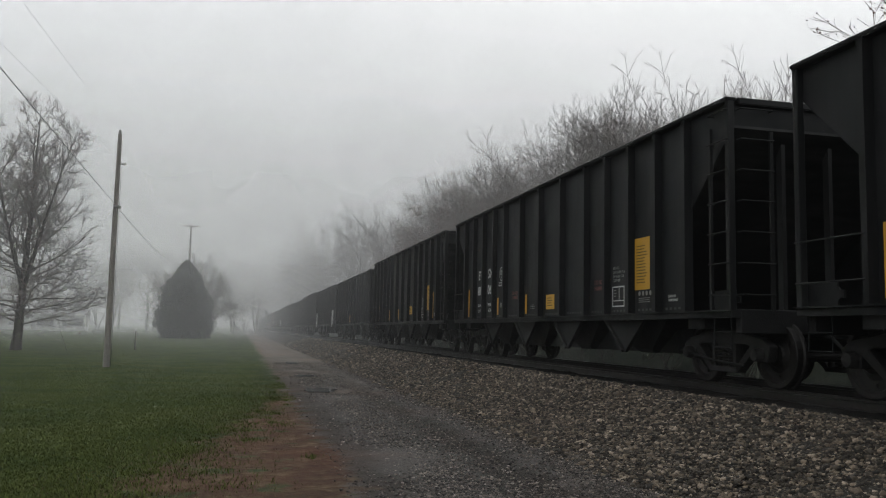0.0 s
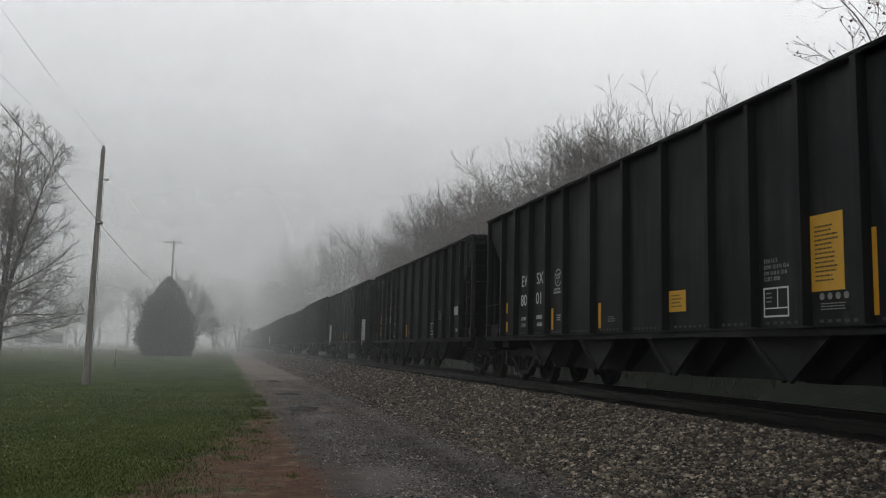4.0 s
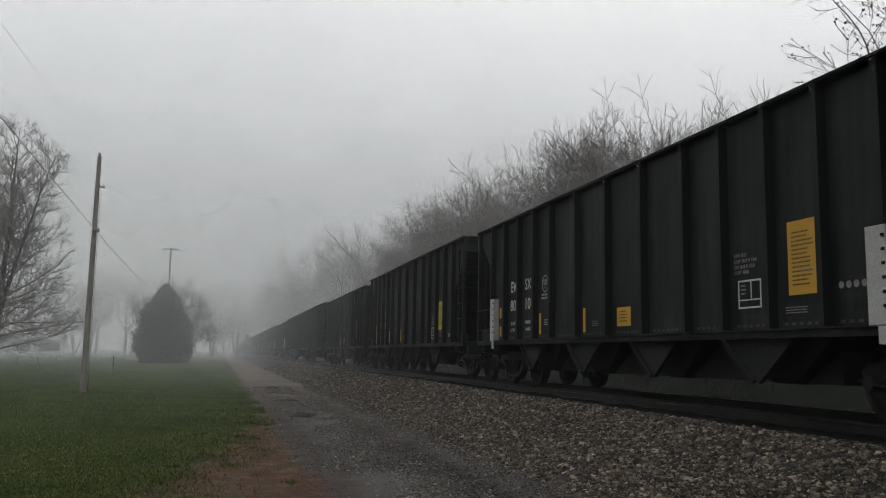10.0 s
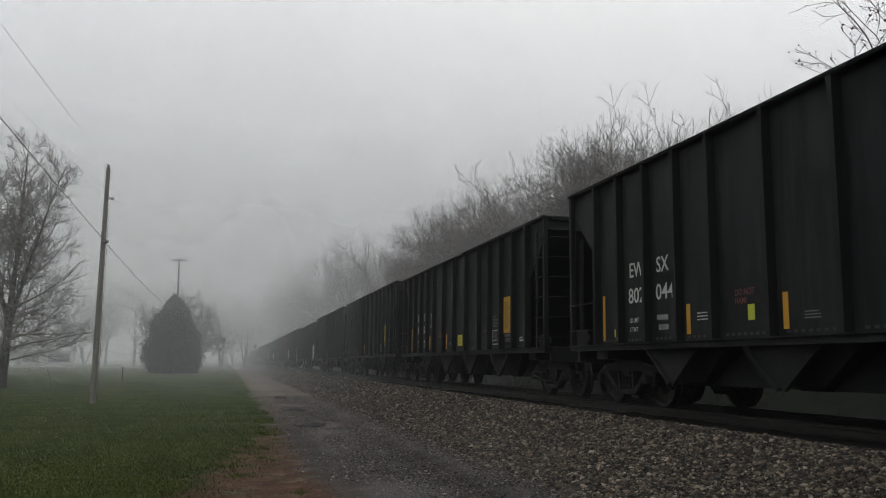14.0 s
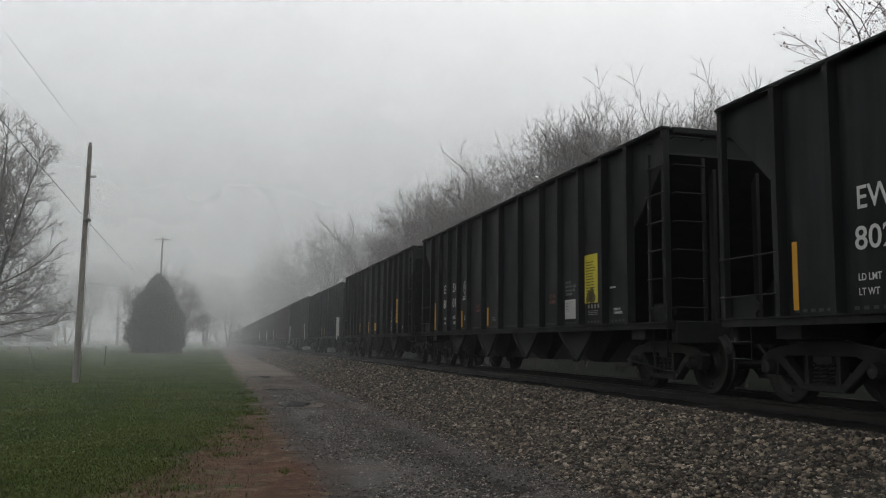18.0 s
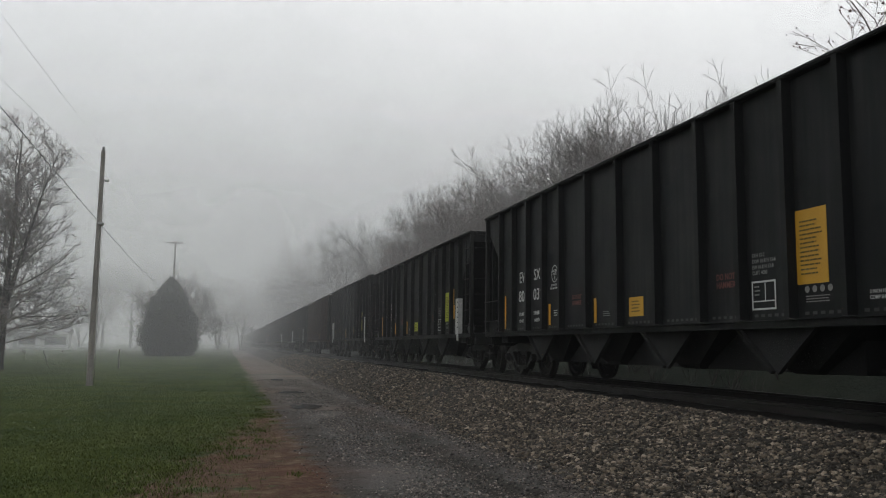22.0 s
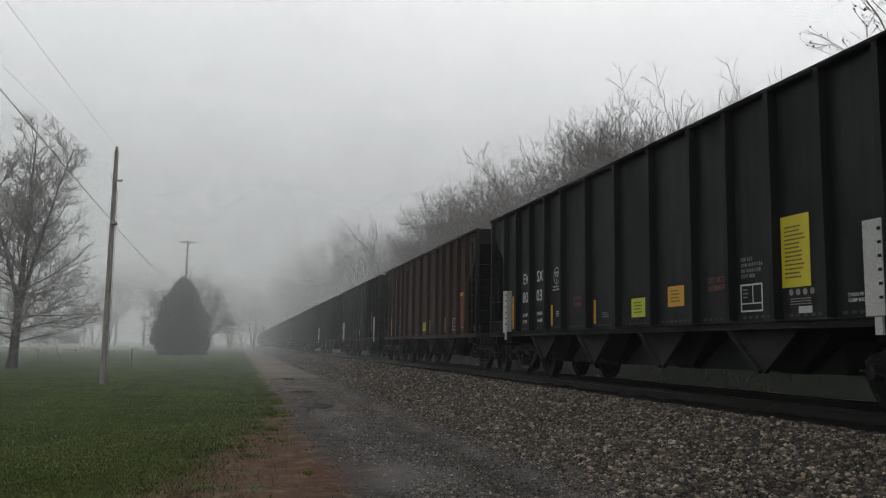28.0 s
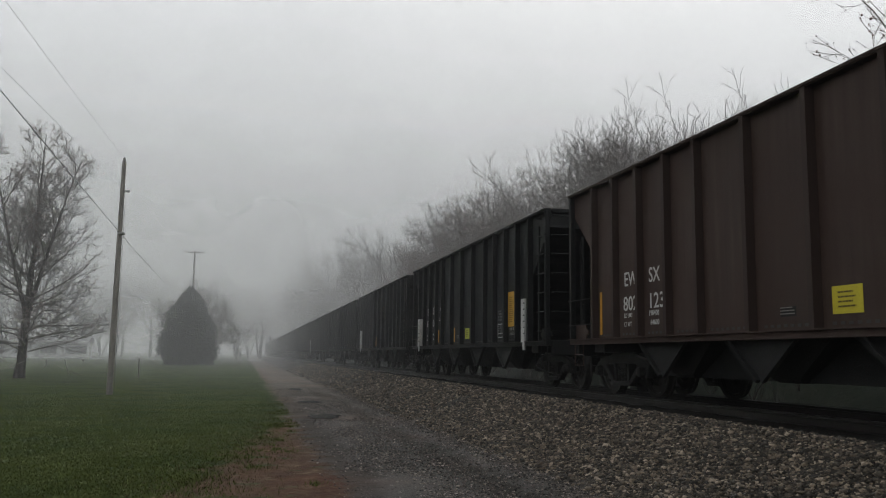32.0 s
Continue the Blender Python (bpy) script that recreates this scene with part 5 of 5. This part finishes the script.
while y < 300:
    line = float(np.interp(y, [a for a, h in SKYLINE], [h for a, h in SKYLINE]))
    x = (18.6, 21.5, 20.0, 24.0)[row % 4] + rng.uniform(-0.8, 0.8)
    kind = rng.choice((2, 4, 2)) if y < 40 else rng.choice((1, 2, 1, 2)) if y < 49 else rng.choice((0, 0, 1, 0)) if y < 76 else rng.choice((1, 6, 5)) if y < 92 else rng.choice((5, 3, 6))
    yy = y * x / 19.0
    tall = (line - 1.5) * x / 19.0 - 0.2
    s = tall * (1.0 if row % 2 == 0 else rng.uniform(0.82, 0.97)) / HEIGHTS[kind]
    tree_thing(WOOD[kind], pose(x, yy, 1.7, 0, 0, rng.uniform(0, 360)) @ Matrix.Scale(s, 4), "bare reddish budding tree at the wood's edge" if kind == 0 else "bare grey tree at the wood's edge", "trees beyond the track")
    row += 1
    y += (2.2 if y < 46 else 3.4 if y < 74 else 6.0 if y < 88 else 8.0 if y < 150 else 22.0) * rng.uniform(0.8, 1.2)
for x, y, h, kind in ((19.8, 17.2, 12.6, 0), (21.6, 22.6, 10.0, 4), (19.0, 25.2, 9.8, 4), (19.0, 66.0, 15.0, 0), (18.6, 71.5, 14.0, 0), (18.8, 78.5, 11.4, 1)):
    tree_thing(WOOD[kind], pose(x, y, 1.7, 0, 0, y * 77) @ Matrix.Scale(h / HEIGHTS[kind], 4), "bare budding tree at the wood's edge", "trees beyond the track")
# woods and yard trees far behind the house
for i in range(20):
    kind = rng.choice((3, 5, 6))
    x, y = -112 + i * 6.0 + rng.uniform(-2, 2), rng.uniform(222, 300)
    s = rng.uniform(20, 29) / HEIGHTS[kind]
    tree_thing(WOOD[kind], pose(x, y, 0, 0, 0, rng.uniform(0, 360)) @ Matrix.Scale(s, 4), "bare tree dim in fog behind the house", "trees beyond the road")
for i in range(9):
    tree_thing(WOOD[(5, 6, 3)[i % 3]], pose(-2 + i * 3.2, 236 + (i * 37) % 60, 0, 0, 0, i * 67) @ Matrix.Scale(rng.uniform(15, 21) / HEIGHTS[(5, 6, 3)[i % 3]], 4), "bare tree dim in fog beyond the crossing", "trees beyond the road")
for x, y, h, kind in ((-8.7, 117, 11.2, 6), (-6.0, 114, 12.4, 6), (-4.2, 116, 9.6, 6)):
    tree_thing(WOOD[kind], pose(x, y, 0, 0, 0, y * 31) @ Matrix.Scale(h / HEIGHTS[kind], 4), "bare yard tree behind the dark evergreen", "trees on the lawn")
tree_thing(WOOD[6], pose(-17.5, 53, 0, 0, 0, 70) @ Matrix.Scale(11.0 / 12, 4), "bare lawn tree with dark budding twigs", "trees on the lawn")


def brush():
    """Low leafless scrub along the far side of the track."""
    r = np.random.default_rng(41)
    lb = Limbs()
    for i in range(280):
        x, y = r.uniform(13.2, 17.5), r.uniform(8, 90)
        for j in range(5):
            pts = limb(r, np.array([x, y, lawn_height(x, y) - 0.05]), np.array([r.normal(0, 0.35), r.normal(0, 0.35), 1.0]), r.uniform(0.4, 1.3), 0.1, 0.16, 4)
            lb.add(pts, [0.010, 0.008, 0.007, 0.005, 0.003])
    return lb.mesh("brush", M["bark"])


tagged(new("brush", brush()), "low leafless scrub beyond the track", "brush", kind="stuff")


def evergreen():
    t = new("evergreen_tree")
    bm = make(tube, [(0, 0, -0.1), (0, 0, 3), (0, 0, 8.6)], [0.32, 0.22, 0.05], 10)
    part("trunk", bm, M["bark"], t)
    r = np.random.default_rng(51)
    n = 42000
    u = r.uniform(size=n)
    z = 0.2 + 9.3 * u
    prof = np.interp(u, (0, 0.06, 0.18, 0.35, 0.55, 0.75, 0.9, 1.0), (2.5, 2.95, 3.1, 3.05, 2.6, 1.85, 1.0, 0.15))
    a = r.uniform(0, 2 * math.pi, n)
    lumps = 1 + 0.10 * np.sin(3 * a + z * 1.7) + 0.08 * np.sin(7 * a - z * 2.3) + 0.06 * np.sin(11 * a + z * 4.1)
    rad = prof * lumps * np.sqrt(r.uniform(0.45, 1.0, n)) * np.where(r.uniform(size=n) < 0.2, r.uniform(1.0, 1.2, n), 1.0)
    p = np.stack([rad * np.cos(a), rad * np.sin(a), z + r.normal(0, 0.1, n)], 1)
    part("crown", scatter("crown", OCT_V, OCT_F, p, r.uniform(0.04, 0.13, n), M["cedar"], 52, 1.7), None, t)["kind"] = "stuff"
    t.matrix_basis = pose(-6.85, 108, 0, 0, 0, 0)
    return tagged(t, "dense dark evergreen tree standing on the lawn", "tree", "trees on the lawn")


evergreen()


# ---- poles, wires, post, sign, house ----
def utility_pole(x, y, height, radius, arm):
    p = new("utility_pole")
    part("pole", make(tube, [(0, 0, -0.3), (0, 0, height * 0.5), (0, 0, height)], [radius, radius * 0.82, radius * 0.62], 12), M["pole"], p)
    if arm:
        a = part("crossarm", boxes((-1.25, 1.25, -0.06, 0.06, height - 0.38, height - 0.22)), M["pole"], p)
        for ax in (-1.15, -0.5, 0.5, 1.15):
            part("insulator", make(tube, [(ax, 0, height - 0.22), (ax, 0, height - 0.12), (ax, 0, height - 0.05)], [0.05, 0.06, 0.03], 8), M["metal"], a)
        for s in (-1, 1):
            part("brace", make(tube, [(s * 0.6, 0.07, height - 0.35), (0, 0.16, height - 0.9)], 0.02, 5), M["metal"], p)
    else:
        part("pole_cap", make(tube, [(0, 0, height), (0, 0, height + 0.12), (0, 0, height + 0.16)], [0.05, 0.05, 0.02], 8), M["metal"], p)
        part("insulator", make(tube, [(0.12, -0.02, height - 1.1), (0.22, -0.02, height - 1.1), (0.25, -0.02, height - 1.06)], [0.045, 0.06, 0.04], 8), M["white"], p)
        part("bracket", make(tube, [(0, 0, height - 1.1), (0.14, -0.02, height - 1.1)], 0.02, 6), M["metal"], p)
        part("cable_clamp", boxes((-0.06, 0.16, -0.16, 0.16, height - 2.72, height - 2.64)), M["metal"], p)
        part("ground_wire", make(tube, [(0.155, -0.03, 0.05), (0.12, -0.02, height - 1.4)], 0.008, 5), M["wire"], p)
    p.matrix_basis = pose(x, y, 0)
    return tagged(p, "weathered wooden utility pole with a crossarm" if arm else "weathered plain wooden utility pole on the lawn", "utility pole", "utility poles")


utility_pole(-4.6, 31.8, 8.45, 0.118, False)
utility_pole(-7.64, 125.0, 16.3, 0.19, True)
utility_pole(-7.4, 178.0, 12.6, 0.17, True)


def wire(a, b, sag, radius):
    a, b = Vector(a), Vector(b)
    pts = [a.lerp(b, i / 24) - Vector((0, 0, sag * 4 * (i / 24) * (1 - i / 24))) for i in range(25)]
    ob = new("overhead_wire", mesh_of("overhead_wire", make(tube, pts, radius, 5), M["wire"]))
    return tagged(ob, "dark overhead line sagging between poles", "wire", "overhead wires")


wire((-4.62, 31.8, 8.58), (-6.35, -24, 9.3), 0.25, 0.0042)
wire((-4.48, 31.7, 7.36), (-7.4, -24, 8.2), 0.3, 0.0034)
wire((-4.6, 31.7, 5.82), (-4.0, -24, 7.2), 0.15, 0.0085)
wire((-4.6, 31.9, 5.80), (-7.6, 125, 9.0), 0.6, 0.009)
wire((-4.6, 31.9, 8.55), (-7.6, 125, 15.9), 1.5, 0.0025)
wire((-7.64, 125, 11.0), (40, 175, 10.5), 2.2, 0.022)

post = new("fence_post", mesh_of("fence_post", make(tube, [(0, 0, -0.1), (0, 0, 1.1), (0.01, 0, 1.13)], [0.045, 0.04, 0.02], 8), M["pole"]))
post.matrix_basis = pose(-6.2, 53.8, 0)
tagged(post, "short dark wooden post on the lawn", "post")

sign = new("crossing_signal")
part("mast", make(tube, [(0, 0, 0.3), (0, 0, 4.9)], 0.09, 8), M["under"], sign)
part("signal_head", boxes((-0.3, 0.3, -0.12, 0.12, 4.5, 5.3)), M["under"], sign)
sign.matrix_basis = pose(5.35, 189, 0.1)
tagged(sign, "dark signal mast beside the road crossing", "signal")


def house():
    h = new("house")
    part("wall", boxes((-15, 6, 0, 8, 0, 3.6)), M["siding"], h)
    bm = bmesh.new()
    slab(bm, [(-2.9, 3.62), (8.6, 3.62), (8.6, 3.75), (4.0, 4.9), (-2.9, 3.75)], -15.5, 6.5)
    part("roof", bm, M["roofing"], h)
    part("fascia", boxes((-15.5, 6.5, -3.0, -2.9, 3.4, 3.78)), M["siding"], h)
    part("porch_floor", boxes((-5.5, 6.4, -2.8, 0, 0, 0.35)), M["board"], h)
    for x in (-5.3, 0.4, 6.2):
        part("porch_post", boxes((x - 0.14, x + 0.14, -2.75, -2.45, 0.35, 3.4)), M["siding"], h)
    for x, wide in ((-12.5, 1.0), (-8.8, 1.0), (-2.4, 1.7), (3.4, 2.2)):
        w = part("window", boxes((x - wide - 0.12, x + wide + 0.12, -0.05, 0.0, 0.9, 2.9)), M["siding"], h)
        part("pane", boxes((x - wide, x + wide, -0.07, -0.05, 1.0, 2.8)), M["glass"], w)
    part("door", boxes((-5.2, -4.3, -0.06, 0.0, 0.36, 2.5)), M["board"], h)
    h.matrix_basis = pose(-41, 206, 0, 0, 0, 4)
    return tagged(h, "long low white house with a porch, dim in fog", "house")


house()

# ---- fog ----
for y, low, high in ((7, 0.005, 0.003), (13, 0.004, 0.003), (19, 0.006, 0.004), (25, 0.008, 0.006), (30, 0.010, 0.008), (34, 0.018, 0.012), (42, 0.05, 0.035), (58, 0.052, 0.06), (73, 0.063, 0.075), (89, 0.07, 0.09), (106, 0.08, 0.105), (124, 0.09, 0.125), (145, 0.10, 0.15), (168, 0.105, 0.18), (195, 0.11, 0.22), (225, 0.11, 0.26), (262, 0.14, 0.32), (310, 0.15, 0.38), (370, 0.18, 0.45), (450, 0.2, 0.52)):
    veil = new("fog_bank", plain("fog_bank", [(-420, y, -0.5), (420, y, -0.5), (420, y, 100), (-420, y, 100)], [(0, 1, 2, 3)], fog_material("fog", low, high)))
    tagged(veil, "thin pale morning fog over the ground", "fog", kind="structure")

# ---- what moves ----
RUN = ((0, 0.0), (2, 10.38), (4, 20.83), (6, 31.30), (8, 41.95), (10, 52.70), (12, 63.48), (14, 74.21), (16, 84.97), (18, 95.74), (20, 106.49), (22, 117.21), (24, 127.84), (26, 138.32), (28, 148.81), (30, 159.33), (32, 169.82))


def motions():
    times = [i * 0.125 for i in range(257)]
    gone = np.interp(times, [t for t, s in RUN], [s for t, s in RUN])
    for car, k in placed:
        walk(car, [(t, pose(TRACK_X, place_of(k) - s, RAIL_Z)) for t, s in RUN])
        if k <= 16:
            for b in (o for o in car.children if o.name.startswith("bogie")):
                for ws in (o for o in b.children if o.name.startswith("wheelset")):
                    y = ws.matrix_basis.translation.y
                    walk(ws, [(t, pose(0, y, WHEEL_R, math.degrees(s / WHEEL_R) % 360)) for t, s in zip(times, gone)])


motions()
